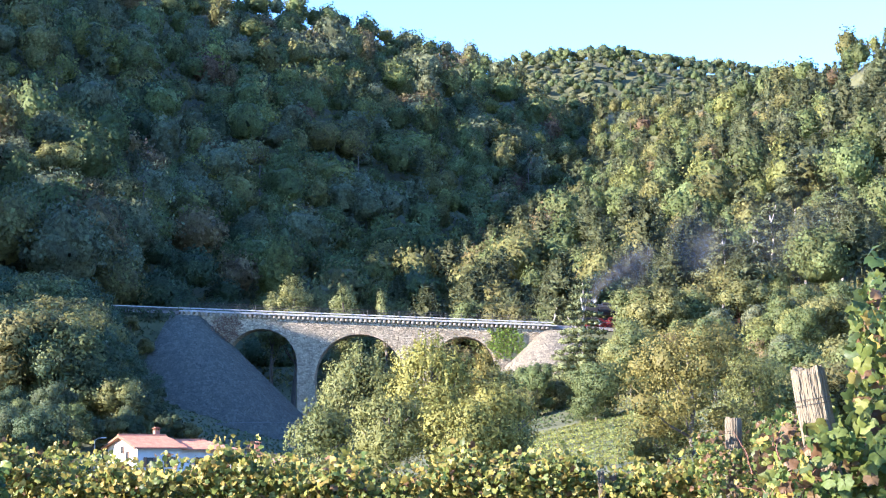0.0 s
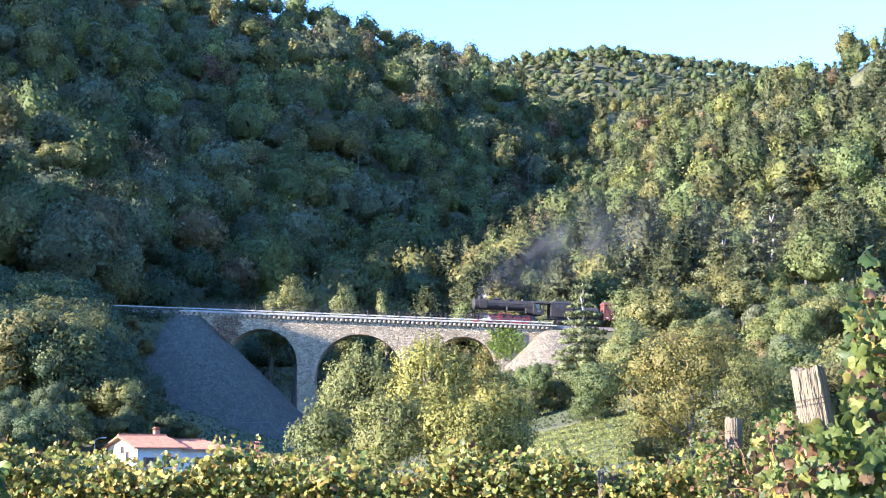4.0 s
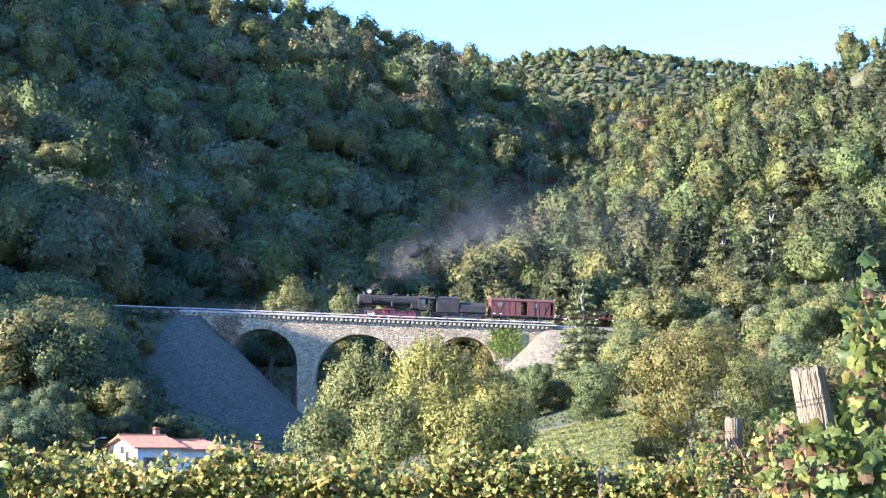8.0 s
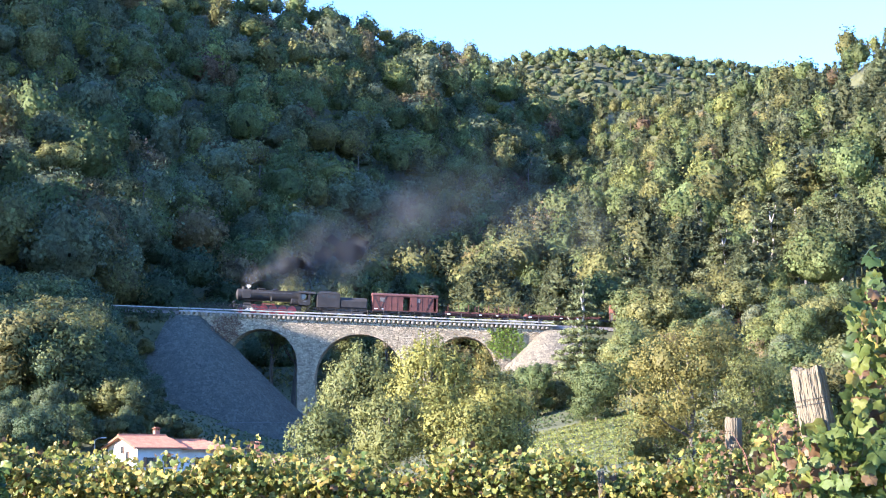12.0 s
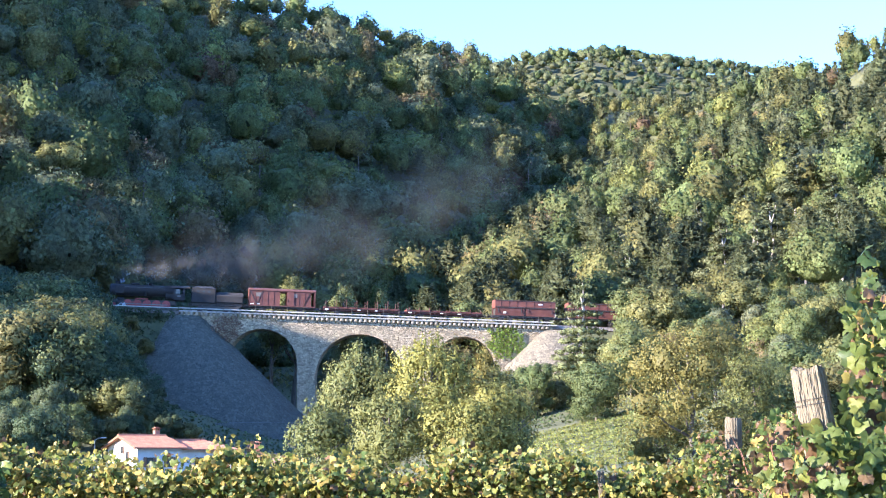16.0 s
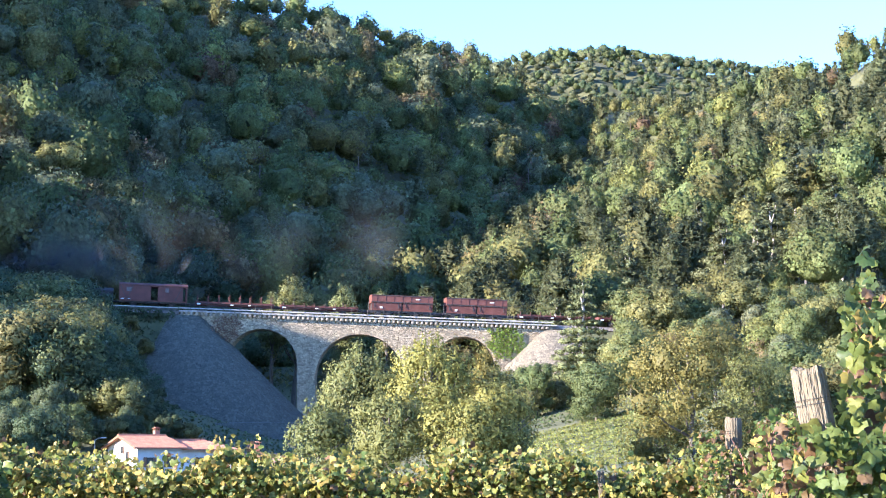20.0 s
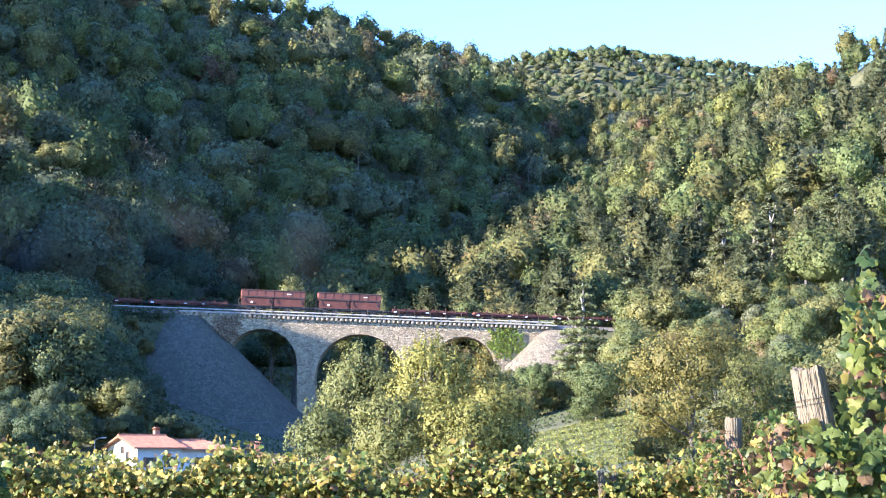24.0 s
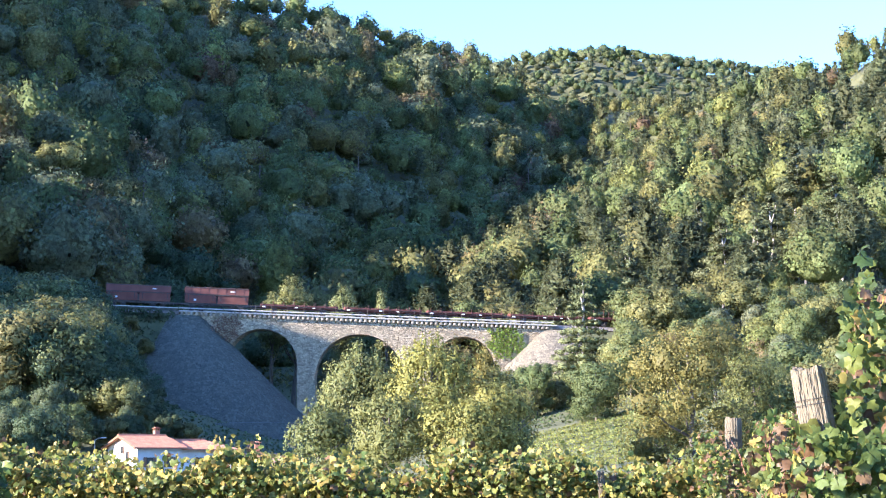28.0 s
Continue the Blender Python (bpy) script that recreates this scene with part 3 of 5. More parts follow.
# bushes at the foot of the slope and by the abutment
for x, y, s in ((-49, 238, .9), (-45, 236, .7), (-53, 235, 1.0), (10, 272, .9), (6, 268, 1.0), (1, 264, .8), (17, 268, 1.1), (13, 277, .8), (21, 276, 1.0), (12, 262, 1.1), (-50, 284, .6), (-53, 281, .7), (-57, 283, .7), (-47, 281, .6), (-55, 276, .8), (-50, 274, .8), (-59, 278, .9)):
    grow("bush", x, y, s)

# the tall shrubs of the valley floor, with pale leaves
for seed, x, y, h, r, tint, lab in (
        (41, -4.9, 112, 9.4, 3.3, (.175, .185, .068), "tall shrubby willow with pale silvery-green leaves"),
        (42, -.7, 110, 9.7, 3.2, (.25, .23, .066), "tall shrub with yellowing pale leaves and upright shoots"),
        (43, 2.9, 114, 8.6, 3.0, (.225, .205, .056), "tall shrub with yellow-green autumn leaves"),
        (48, 3.1, 105, 6.6, 2.9, (.235, .215, .06), "low shrub with yellow-green autumn leaves"),
        (31, -3.2, 104, 6.2, 2.8, (.185, .19, .065), "low shrub with pale yellow-green leaves"),
        (32, .9, 103, 5.6, 2.6, (.22, .205, .06), "low shrub with yellowing leaves"),
        (33, 3.4, 108, 5.2, 2.3, (.15, .155, .055), "low shrub with dull green leaves"),
        (44, -7.6, 108, 5.6, 2.6, (.15, .17, .062), "low willow shrub with pale leaves"),
        (45, 16.8, 120, 11.4, 5.2, (.17, .162, .046), "broad crowned walnut tree with dull yellow-green leaves"),
        (46, 15.6, 126, 7.0, 3.2, (.14, .15, .05), "small broadleaf tree with dull green leaves"),
        (47, 22.5, 128, 9.4, 4.2, (.14, .15, .05), "broadleaf tree with olive leaves beside the vineyard"),
        (49, 20.0, 233, 7.6, 4.0, (.108, .13, .05), "mid-green broadleaf tree below the railway")):
    t = make_tree("broad", seed, h * 1.05, r * 1.05, tint, 17000 if h > 7 else 10000, .155 if y < 130 else .22, None, lab, "tree" if seed > 44 and seed != 48 else "shrub", 9, .1, 22, 34 if seed < 45 or seed == 48 else 0)
    plant(t, x, y, turn=seed * 40)

# the woods on the hillsides
rng = np.random.default_rng(77)
LOD = {}
for far, (fine, clumps, cnt, size) in enumerate(((6, 24, 1300, .42), (5, 20, 660, .52), (4, 15, 370, .64), (3, 6, 40, 1.0))):
    for sp in range(12):
        r2 = np.random.default_rng(900 + sp)
        if sp in (6, 7):
            co, q, tn, nr = tiered(r2, 14.5, 4.7, (8, 7, 5, 3)[far], (14, 11, 9, 7)[far], int(cnt * 1.5), size * .74)
        elif sp == 8:
            lb = [(.6 * math.cos(i), .6 * math.sin(i * 2), 4 + i * 1.1, 1.5, 1.5, 1.6) for i in range(8)]
            co, q, tn, nr = crown(r2, lb, cnt // 4, size * .5, (1, 1, 1), .05, up=.5, lean=.5)
        elif sp == 5:
            co, q, tn, nr = canopy(r2, 13, 2.6, fine - 1, .44, clumps, cnt // 2, size)
        elif sp < 5 and sp > 2:
            co, q, tn, nr = canopy(r2, 13, 4.2, fine, .47, clumps, cnt, size)
        else:
            co, q, tn, nr = canopy(r2, 11 + .5 * (sp % 3), 5.0, fine, .42 + .03 * (sp % 3), clumps, cnt, size)
        if sp in (6, 7, 8):
            # a bare stem shows on these
            st = np.array([[a, b, z] for z, w in ((0, .22), (8, .13)) for a, b in ((w, 0), (0, w), (-w, 0), (0, -w))])
            sq = np.array([[i, (i + 1) % 4, (i + 1) % 4 + 4, i + 4] for i in range(4)]) + len(co)
            co, q, tn = np.concatenate([co, st]), np.concatenate([q, sq]), np.concatenate([tn, np.full((8, 3), 1.5)])
            nr = np.concatenate([nr, np.array([[a, b, 0] for _ in (0, 1) for a, b in ((1, 0), (0, 1), (-1, 0), (0, -1))], float)])
        LOD[far, sp] = (co, q, tn, nr)
TONES = np.array([GREEN, DARKGREEN, OLIVE, LIME, GREYGREEN, OCHRE, RUST, PINE, (.13, .115, .10)])


def woods(name, label, spots):
    """All trees of one hillside, joined."""
    V, Q, T, N, base = [], [], [], [], 0
    for (x, y, s, sp, tone, far) in spots:
        co, q, tn, nr = LOD[far, sp]
        a = rng.uniform(0, 6.283)
        c, sn = math.cos(a) * s, math.sin(a) * s
        tl = s * rng.uniform(.85, 1.2)
        V.append(np.stack([co[:, 0] * c - co[:, 1] * sn + x, co[:, 0] * sn + co[:, 1] * c + y, co[:, 2] * tl], -1))
        N.append(np.stack([nr[:, 0] * math.cos(a) - nr[:, 1] * math.sin(a), nr[:, 0] * math.sin(a) + nr[:, 1] * math.cos(a), nr[:, 2]], -1))
        Q.append(q + base)
        T.append(np.clip(tn * tone, 0, 1))
        base += len(co)
    zs = height(np.array([s[0] for s in spots]), np.array([s[1] for s in spots])) - .4
    for v, z in zip(V, zs):
        v[:, 2] += z
    me = quad_mesh(name, np.concatenate(V), np.concatenate(Q), np.concatenate(T), np.concatenate(N))
    me.materials.append(M_WOODS)
    return tagged(new(name, me), label, "woods", kind="stuff")


left_spots, right_spots, top_spots = [], [], []
y = 295.0
while y < 1010:
    step = 7.4 + max(0, y - 318) * .0066
    for x in np.arange(-.29 * y, .29 * y, step):
        px, py = x + rng.uniform(-.42, .42) * step, y + rng.uniform(-.42, .42) * step
        axis = float(smooth_knots(py, K_AXIS))
        if py - track_y(px) < (7.5 if px < -45 or px > 34 else 12):
            continue
        if -26 < px < 18 and py < 336 or py < 316 and px > -58:
            continue
        u, right = px / py, px > axis
        crest_l = 734 + 2.13 * (px + 70) if px > -125 else 1000
        if not right and py > crest_l + 26 or right and py > 612 + (150 - px) * 4.7 + 26:
            continue
        g = rng.random()
        patch = math.sin(px * .045 + 2) + math.sin(py * .04 + px * .02)
        if right:
            sp = rng.choice([6, 7]) if g < .40 + .1 * patch else (8 if g > .965 else rng.choice([0, 1, 2, 3, 4, 5, 9, 10, 11]))
            tone = 7 if sp in (6, 7) else (8 if sp == 8 else rng.choice([0, 2, 3, 4, 5, 6], p=[.42, .34, .11, .08, .035, .015]))
        else:
            sp = 8 if g > .93 else (rng.choice([6, 7]) if g < .04 else rng.choice([0, 1, 2, 3, 4, 9, 10, 11]))
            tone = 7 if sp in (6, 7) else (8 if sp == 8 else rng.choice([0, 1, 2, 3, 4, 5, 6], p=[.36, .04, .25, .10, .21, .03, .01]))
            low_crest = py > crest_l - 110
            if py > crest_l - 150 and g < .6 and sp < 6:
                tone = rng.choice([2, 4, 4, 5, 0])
        # this strip behind the line gets dark green only: its shade put into colour
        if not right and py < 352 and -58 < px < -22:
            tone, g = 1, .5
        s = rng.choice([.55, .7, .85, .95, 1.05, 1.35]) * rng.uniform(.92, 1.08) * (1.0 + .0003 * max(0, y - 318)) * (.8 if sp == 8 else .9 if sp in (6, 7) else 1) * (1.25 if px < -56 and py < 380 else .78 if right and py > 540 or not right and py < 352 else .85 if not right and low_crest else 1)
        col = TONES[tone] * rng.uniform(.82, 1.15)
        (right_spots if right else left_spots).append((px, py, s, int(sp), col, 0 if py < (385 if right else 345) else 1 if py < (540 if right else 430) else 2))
    y += step * .86
for yy in np.arange(1090, 1380, 9.5):
    for x in np.arange(.03 * yy, .265 * yy, 7.0):
        top_spots.append((x + rng.normal() * 3, yy + rng.normal() * 3, rng.uniform(.7, .95), int(rng.choice([0, 1, 2, 9])), TONES[rng.choice([0, 1, 7, 7])] * rng.uniform(.8, 1.15), 3))
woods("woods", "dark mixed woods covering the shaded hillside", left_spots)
woods("woods", "sunlit woods of black pines and yellowing broadleaf trees", right_spots)
woods("woods", "distant woods along the mountain's crest", top_spots)

xs = rng.uniform(-.28, .28, 30000)
ys = 322 + 520 * rng.random(30000) ** 1.3
xs = xs * ys
ok = ys - track_y(xs) > 8
c = np.stack([xs, ys, height(xs, ys) + rng.uniform(0, 1.6, len(xs))], -1)[ok]
co, q = flakes(rng, c, np.array([[0, -.4, .8]]) * np.ones((len(c), 1)), 1.15, .9)
me = quad_mesh("undergrowth", co, q, np.repeat(np.array(OLIVE) * rng.uniform(.6, 1.2, (len(c), 1)), 4, 0))
me.materials.append(M_LEAF)
tagged(new("undergrowth", me), "scrub under the trees of the hillsides", "undergrowth", kind="stuff")


# ---- viaduct ----
def slope_pose(x, off=0.0, up=0.0):
    """A pose on the line: x axis along the rails, towards the valley's far side y."""
    return Matrix.Translation((x, track_y(x) + off, rail_z(x) + up)) @ Matrix.Rotation(math.atan(0.18), 4, "Z") @ Matrix.Rotation(math.atan(0.0262 / 1.016), 4, "Y")


ALONG = 1.016
ARCHES = ((-29.7, 16.6, 5.75), (-13.72, 14.3, 7.35), (3.4, 16.0, 5.45))  # centre x, springing z, radius
V0, V1, HALF = -43.0, 18.5, 2.35
viaduct = tagged(new("viaduct"), "three-arched railway viaduct of pale rubble stone across the valley", "viaduct", kind="structure")


def wall_mesh():
    """The wall as columns side by side: solid down to the ground, or to the arch's soffit."""
    bm = bmesh.new()
    xs = []
    marks = [V0] + [e for c, _, r in ARCHES for e in (c - r, c + r)] + [V1]
    for a, b in zip(marks[:-1], marks[1:]):
        arch = next(((c, z, r) for c, z, r in ARCHES if abs((a + b) / 2 - c) < r), None)
        n = 40 if arch else max(2, int((b - a) / 1.5))
        row = []
        for i in range(n + 1):
            x = a + (b - a) * i / n
            if arch:
                th = math.pi * (1 - i / n)
                x = arch[0] + arch[2] * math.cos(th)
                low = arch[1] + arch[2] * math.sin(th)
            else:
                low = -1.0
            row.append((x, low))
        xs.append(row)
    prev = None
    for row in xs:
        rings = []
        for x, low in row:
            hi = rail_z(x) - 0.30
            rings.append([bm.verts.new((x, track_y(x) + s * HALF * ALONG, z)) for s, z in ((-1, low), (-1, hi), (1, hi), (1, low))])
        for r, q in zip(rings[:-1], rings[1:]):
            for k in range(4):
                bm.faces.new((r[k], q[k], q[(k + 1) % 4], r[(k + 1) % 4]))
        for r in (rings[0], rings[-1]):
            bm.faces.new(r)
    return bm


wall = part("masonry_wall", wall_mesh(), M_STONE, viaduct, "rough pale rubble masonry")
# jambs below the springings close the piers' flanks
for c, z, r in ARCHES:
    bm = bmesh.new()
    n = 26
    for i in range(n):
        a0, a1 = math.pi * i / n, math.pi * (i + 0.93) / n
        vs = []
        for s in (-1, 1):
            for rr, a in ((r - .02, a0), (r + .62, a0), (r + .62, a1), (r - .02, a1)):
                x = c + rr * math.cos(a)
                vs.append(bm.verts.new((x, track_y(x) + s * (HALF * ALONG + .035), z + rr * math.sin(a))))
        bm.faces.new(vs[:4]), bm.faces.new(vs[4:][::-1])
        for k in range(4):
            bm.faces.new((vs[k], vs[4 + k], vs[4 + (k + 1) % 4], vs[(k + 1) % 4]))
    part("arch_ring", bm, M_STONE, viaduct, "ring of dressed stones")
# corbels under the coping, both faces
bm = bmesh.new()
box(bm, 0, 0, -.27, .42, .50, .60, .07)
corbel = part("corbel", bm, M_CUT, viaduct)
first = True
for s in (-1, 1):
    for x in np.arange(V0 + .5, V1 - .3, .78):
        m = slope_pose(x, s * (HALF + .18) * ALONG, -.37)
        if first:
            corbel.matrix_basis, first = m, False
        else:
            shared("corbel", corbel.data, viaduct, m)
# coping slabs
bm = bmesh.new()
box(bm, 0, 0, 0, 2.96, .75, .17, .02)
cope = part("coping_slab", bm, M_CONCRETE, viaduct, "pale coping slab")
first = True
for s in (-1, 1):
    for x in np.arange(V0 + 1.5, V1 + 1, 2.96):
        m = slope_pose(x, s * (HALF + .18) * ALONG, -.28)
        if first:
            cope.matrix_basis, first = m, False
        else:
            shared("coping_slab", cope.data, viaduct, m)
# kerb above the coping, set back
for s in (-1, 1):
    bm = bmesh.new()
    box(bm, 0, 0, 0, (V1 - V0) + 1.0, .28, .2, .02)
    k = part("kerb", bm, M_CONCRETE, viaduct, "pale continuous kerb")
    k.matrix_basis = slope_pose((V0 + V1) / 2, s * (HALF + .05) * ALONG, .24)

# handrail on the far side: posts and two pipes
railing = tagged(new("railing"), "thin dark iron railing along the viaduct's far edge", "railing")
bm = bmesh.new()
tube(bm, (0, 0, 0), (0, 0, 1.15), .035, seg=6)
post = part("post", bm, M_IRON, railing)
first = True
for x in np.arange(V0 + 1, V1, 2.6):
    m = Matrix.Translation((x, track_y(x) + (HALF + .15) * ALONG, rail_z(x) + .1))
    if first:
        post.matrix_basis, first = m, False
    else:
        shared("post", post.data, railing, m)
for z in (.62, 1.1):
    bm = bmesh.new()
    a, b = V0 + 1, V1
    tube(bm, (a, track_y(a) + (HALF + .15) * ALONG, rail_z(a) + .1 + z), (b, track_y(b) + (HALF + .15) * ALONG, rail_z(b) + .1 + z), .025, seg=6)
    part("rail", bm, M_IRON, railing)

near_railing = tagged(copy_thing(railing, Matrix.Translation((.9, -2 * (HALF + .12) * ALONG, -.12))), "thin dark iron railing along the viaduct's near edge")
# track bed, sleepers and rails
T0, T1 = -140.0, 150.0
bed = tagged(new("track_bed"), "grey-brown ballast bed under the railway track", "track bed", kind="structure")
bm = bmesh.new()
prof = ((-2.2, -.8), (-1.9, -.2), (1.9, -.2), (2.2, -.8))
xs = np.linspace(T0, T1, 120)
rows = [[bm.verts.new((x, track_y(x) + o, rail_z(x) + z)) for o, z in prof] for x in xs]
for r, q in zip(rows[:-1], rows[1:]):
    for k in range(3):
        bm.faces.new((r[k], q[k], q[k + 1], r[k + 1]))
part("ballast", bm, M_BALLAST, bed)
track = tagged(new("railway_track"), "single railway track with rusty rails on timber sleepers", "track")
bm = bmesh.new()
box(bm, 0, 0, 0, .24, 2.5, .16, .02)
sleeper = part("sleeper", bm, noisy("sleeper_wood", (.05, .04, .03), (.13, .10, .075), 4, .9, .4, 20), track)
first = True
for x in np.arange(-66, 40, .65):
    m = slope_pose(x, 0, -.23)
    if first:
        sleeper.matrix_basis, first = m, False
    else:
        shared("sleeper", sleeper.data, track, m)
for o in (-.7525, .7525):
    bm = bmesh.new()
    L = (T1 - T0) * 1.0165
    box(bm, 0, 0, -.02, L, .07, .04)
    box(bm, 0, 0, -.085, L, .02, .1)
    box(bm, 0, 0, -.142, L, .13, .02)
    r = part("rail", bm, M_RAIL, track, "rusty steel rail with a worn top")
    r.matrix_basis = slope_pose((T0 + T1) / 2, o * ALONG, 0)

# kerb that goes on along the bank beyond the abutment
bm = bmesh.new()
box(bm, 0, 0, .06, 19.0, .3, .15, .02)
k = part("bank_kerb", bm, M_CONCRETE)
k.matrix_basis = slope_pose(-52.4, -2.75 * ALONG, .12)
tagged(k, "pale concrete kerb along the top of the bank", "kerb", kind="structure")
bm = bmesh.new()
box(bm, 0, 0, -.22, 19.0, .24, .42, .02)
k = part("bank_wall", bm, M_SHADEPAVE)
k.matrix_basis = slope_pose(-52.4, -2.75 * ALONG, .12)
tagged(k, "low wall of the shade-darkened stone under the kerb of the bank", "wall", kind="structure")


# stone-paved quarter cones at the abutments
def paved_cone(x, top_r, z_low, lab, a0, a1, out, mat):
    bm = bmesh.new()
    zt = rail_z(x) - 1.0
    rings = []
    for j in range(15):
        f = j / 14
        z = zt + (z_low - zt) * f
        rr = top_r + (zt - z) * out
        rings.append([bm.verts.new((x + rr * math.cos(a), track_y(x) + rr * math.sin(a), z)) for a in np.linspace(radians(a0), radians(a1), 40)])
    for r, q in zip(rings[:-1], rings[1:]):
        for i in range(39):
            bm.faces.new((r[i], r[i + 1], q[i + 1], q[i]))
    bm.faces.new(rings[0])
    bmesh.ops.recalc_face_normals(bm, faces=bm.faces[:])
    ob = part("stone_slope", bm, mat, None, smooth=False)
    return tagged(ob, lab, "stone slope", kind="structure")


# left bank takes the shade-coloured stone, right bank the sun-coloured one
paved_cone(-42.8, 3.6, -1.0, "bank paved with grey rubble stone beside the viaduct, coloured darker for its shade", 150, 395, 1.02, M_SHADEPAVE)
paved_cone(19.2, 3.4, 2.0, "bank paved with rubble stone at the viaduct's end, coloured paler for its sunlight", 150, 390, 1.0, M_LITPAVE)
# the lower apron with its grassy ledge
bm = bmesh.new()
rings = []
for rr, z in ((24.5, 4.6), (26.0, 4.5), (31.5, -1.2)):
    rings.append([bm.verts.new((-42.8 + rr * math.cos(a), track_y(-42.8) + rr * math.sin(a), z + 2.2 * math.cos(a - radians(320)))) for a in np.linspace(radians(270), radians(352), 30)])
for r, q in zip(rings[:-1], rings[1:]):
    for i in range(29):
        bm.faces.new((r[i], r[i + 1], q[i + 1], q[i]))
ap = part("stone_apron", bm, M_SHADEPAVE)
tagged(ap, "lower apron of grey paving stones below a grassy ledge", "stone slope", kind="structure")

# ivy and a rusty bush on the stone
rng = np.random.default_rng(8)


def leaf_patch(name, lab, cx, cz, w, h, depth, n, size, tint, off):
    xs = rng.normal(0, .42, n) * w
    zs = rng.uniform(-.5, .5, n) * h
    keep = (xs / w * 2) ** 2 + (zs / h * 2) ** 2 < 1 + .5 * np.sin(xs * 3 + 1) * np.sin(zs * 2.5)
    xs, zs = xs[keep], zs[keep]
    c = np.stack([cx + xs, track_y(cx + xs) - off - depth * rng.random(len(xs)), cz + zs - xs * .0262], -1)
    co, q = flakes(rng, c, np.array([[0.1, -1, .4]]) * np.ones((len(c), 1)), size)
    me = quad_mesh(name, co, q, np.repeat(np.array(tint) * rng.uniform(.7, 1.3, (len(c), 1)), 4, 0))
    me.materials.append(M_LEAF)
    return tagged(new(name, me), lab, "climber" if name == "ivy" else "bush")


leaf_patch("ivy", "bright green ivy hanging over the stone wall", 10.6, 20.6, 6.6, 5.6, .2, 4800, .27, (.22, .27, .05), 2.45)
leaf_patch("bush", "rust-brown bush growing on the abutment's masonry", -35.2, 22.2, 5.2, 4.2, 1.6, 1100, .3, (.20, .13, .085), 2.7)
# this scrub's tint holds the shade that lies under the kerb
leaf_patch("bush", "low scrub along the top of the stone slope, tinted dark for its shade", -52.5, 24.1, 21.0, 3.0, 1.2, 3000, .42, (.055, .07, .032), 3.0)


def undergrowth(lab, x0, x1, y0, y1, n, size, tint, keep):
    """Brambles and coarse grass over a stretch of slope."""
    xs, ys = rng.uniform(x0, x1, n), rng.uniform(y0, y1, n)
    ok = keep(xs, ys)
    xs, ys = xs[ok], ys[ok]
    c = np.stack([xs, ys, height(xs, ys) + size * .5 * rng.random(len(xs))], -1)
    co, q = flakes(rng, c, np.array([[0, -.3, .8]]) * np.ones((len(c), 1)), size, .9)
    tn = np.repeat(np.array(tint) * (1 + .35 * np.sin(xs * .9) * np.sin(ys * .7))[:, None] * rng.uniform(.7, 1.3, (len(c), 1)), 4, 0)
    me = quad_mesh("undergrowth", co, q, np.clip(tn, .01, 1))
    me.materials.append(M_LEAF)
    return tagged(new("undergrowth", me), lab, "undergrowth", kind="stuff")


def off_line(xs, ys):
    return (np.abs(ys - track_y(xs)) > 3.4) & (np.hypot(xs + 42.8, ys - track_y(-42.8)) > 3)


# the railway bank's shade and the sunny bank's light are put into these tints
undergrowth("brambles and coarse grass on the railway bank, tinted dark for its shade", -86, -40, 224, 300, 19000, .55, (.06, .08, .035), off_line)
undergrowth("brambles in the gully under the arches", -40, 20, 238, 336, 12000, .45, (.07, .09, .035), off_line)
undergrowth("coarse grass and brambles on the sunny bank, tinted light for its sun", 18, 86, 200, 312, 17000, .42, (.13, .145, .045), off_line)
undergrowth("sunlit yellow-green meadow grass below the trees", 7, 26, 170, 234, 26000, .2, (.165, .175, .04), off_line)
undergrowth("rough meadow grass beyond the vineyard", -60, 60, 60, 226, 9000, .5, (.11, .125, .045), lambda a, b: (np.hypot(a + 31, b - 209) > 9) & (np.hypot(a + 22, b - 213) > 6))


# ---- house ----
M_PLASTER = noisy("white_plaster", (.46, .445, .41), (.62, .60, .56), .8, .9, .15, 14)
M_TILE = noisy("roof_tile", (.20, .08, .045), (.40, .185, .105), 1.6, .85, .4, 9)
M_OLDTILE = noisy("old_roof_tile", (.16, .08, .055), (.28, .15, .10), 1.6, .85, .4, 9)
M_WOODTRIM = noisy("brown_timber", (.10, .055, .03), (.20, .12, .07), 3, .8, .2, 16)
M_DARK = noisy("dark_glass", (.02, .025, .03), (.05, .055, .06), 1, .15, 0, 8)


def gable_roof(parent, x0, x1, yw, z_eave, z_ridge, over, mat, hip=0.0):
    """Two tiled slopes with round tile courses, over a wall depth yw; the far end may be hipped."""
    for s in (0, 1):
        bm = bmesh.new()
        e0, e1 = (-over, yw / 2) if s == 0 else (yw + over, yw / 2)
        drop = (z_ridge - z_eave) / (yw / 2) * over
        n = int((x1 - x0 + 2 * over) / .28)
        cols = []
        for i in range(n * 2 + 1):
            x = x0 - over + (x1 - x0 + 2 * over) * i / (n * 2)
            up = .055 if i % 2 else 0.0
            hx = max(0.0, x - (x1 + over - hip)) / max(hip, .01) if hip else 0.0
            top_z, top_y = z_ridge + (z_eave - drop - z_ridge) * hx, e1 + (e0 - e1) * hx
            cols.append([bm.verts.new((x, e0, z_eave - drop + up)), bm.verts.new((x, top_y, top_z + up)),
                         bm.verts.new((x, top_y, top_z - .14)), bm.verts.new((x, e0, z_eave - drop - .14))])
        for a, b in zip(cols[:-1], cols[1:]):
            for k in range(4):
                try:
                    bm.faces.new((a[k], b[k], b[(k + 1) % 4], a[(k + 1) % 4]))
                except ValueError:
                    pass
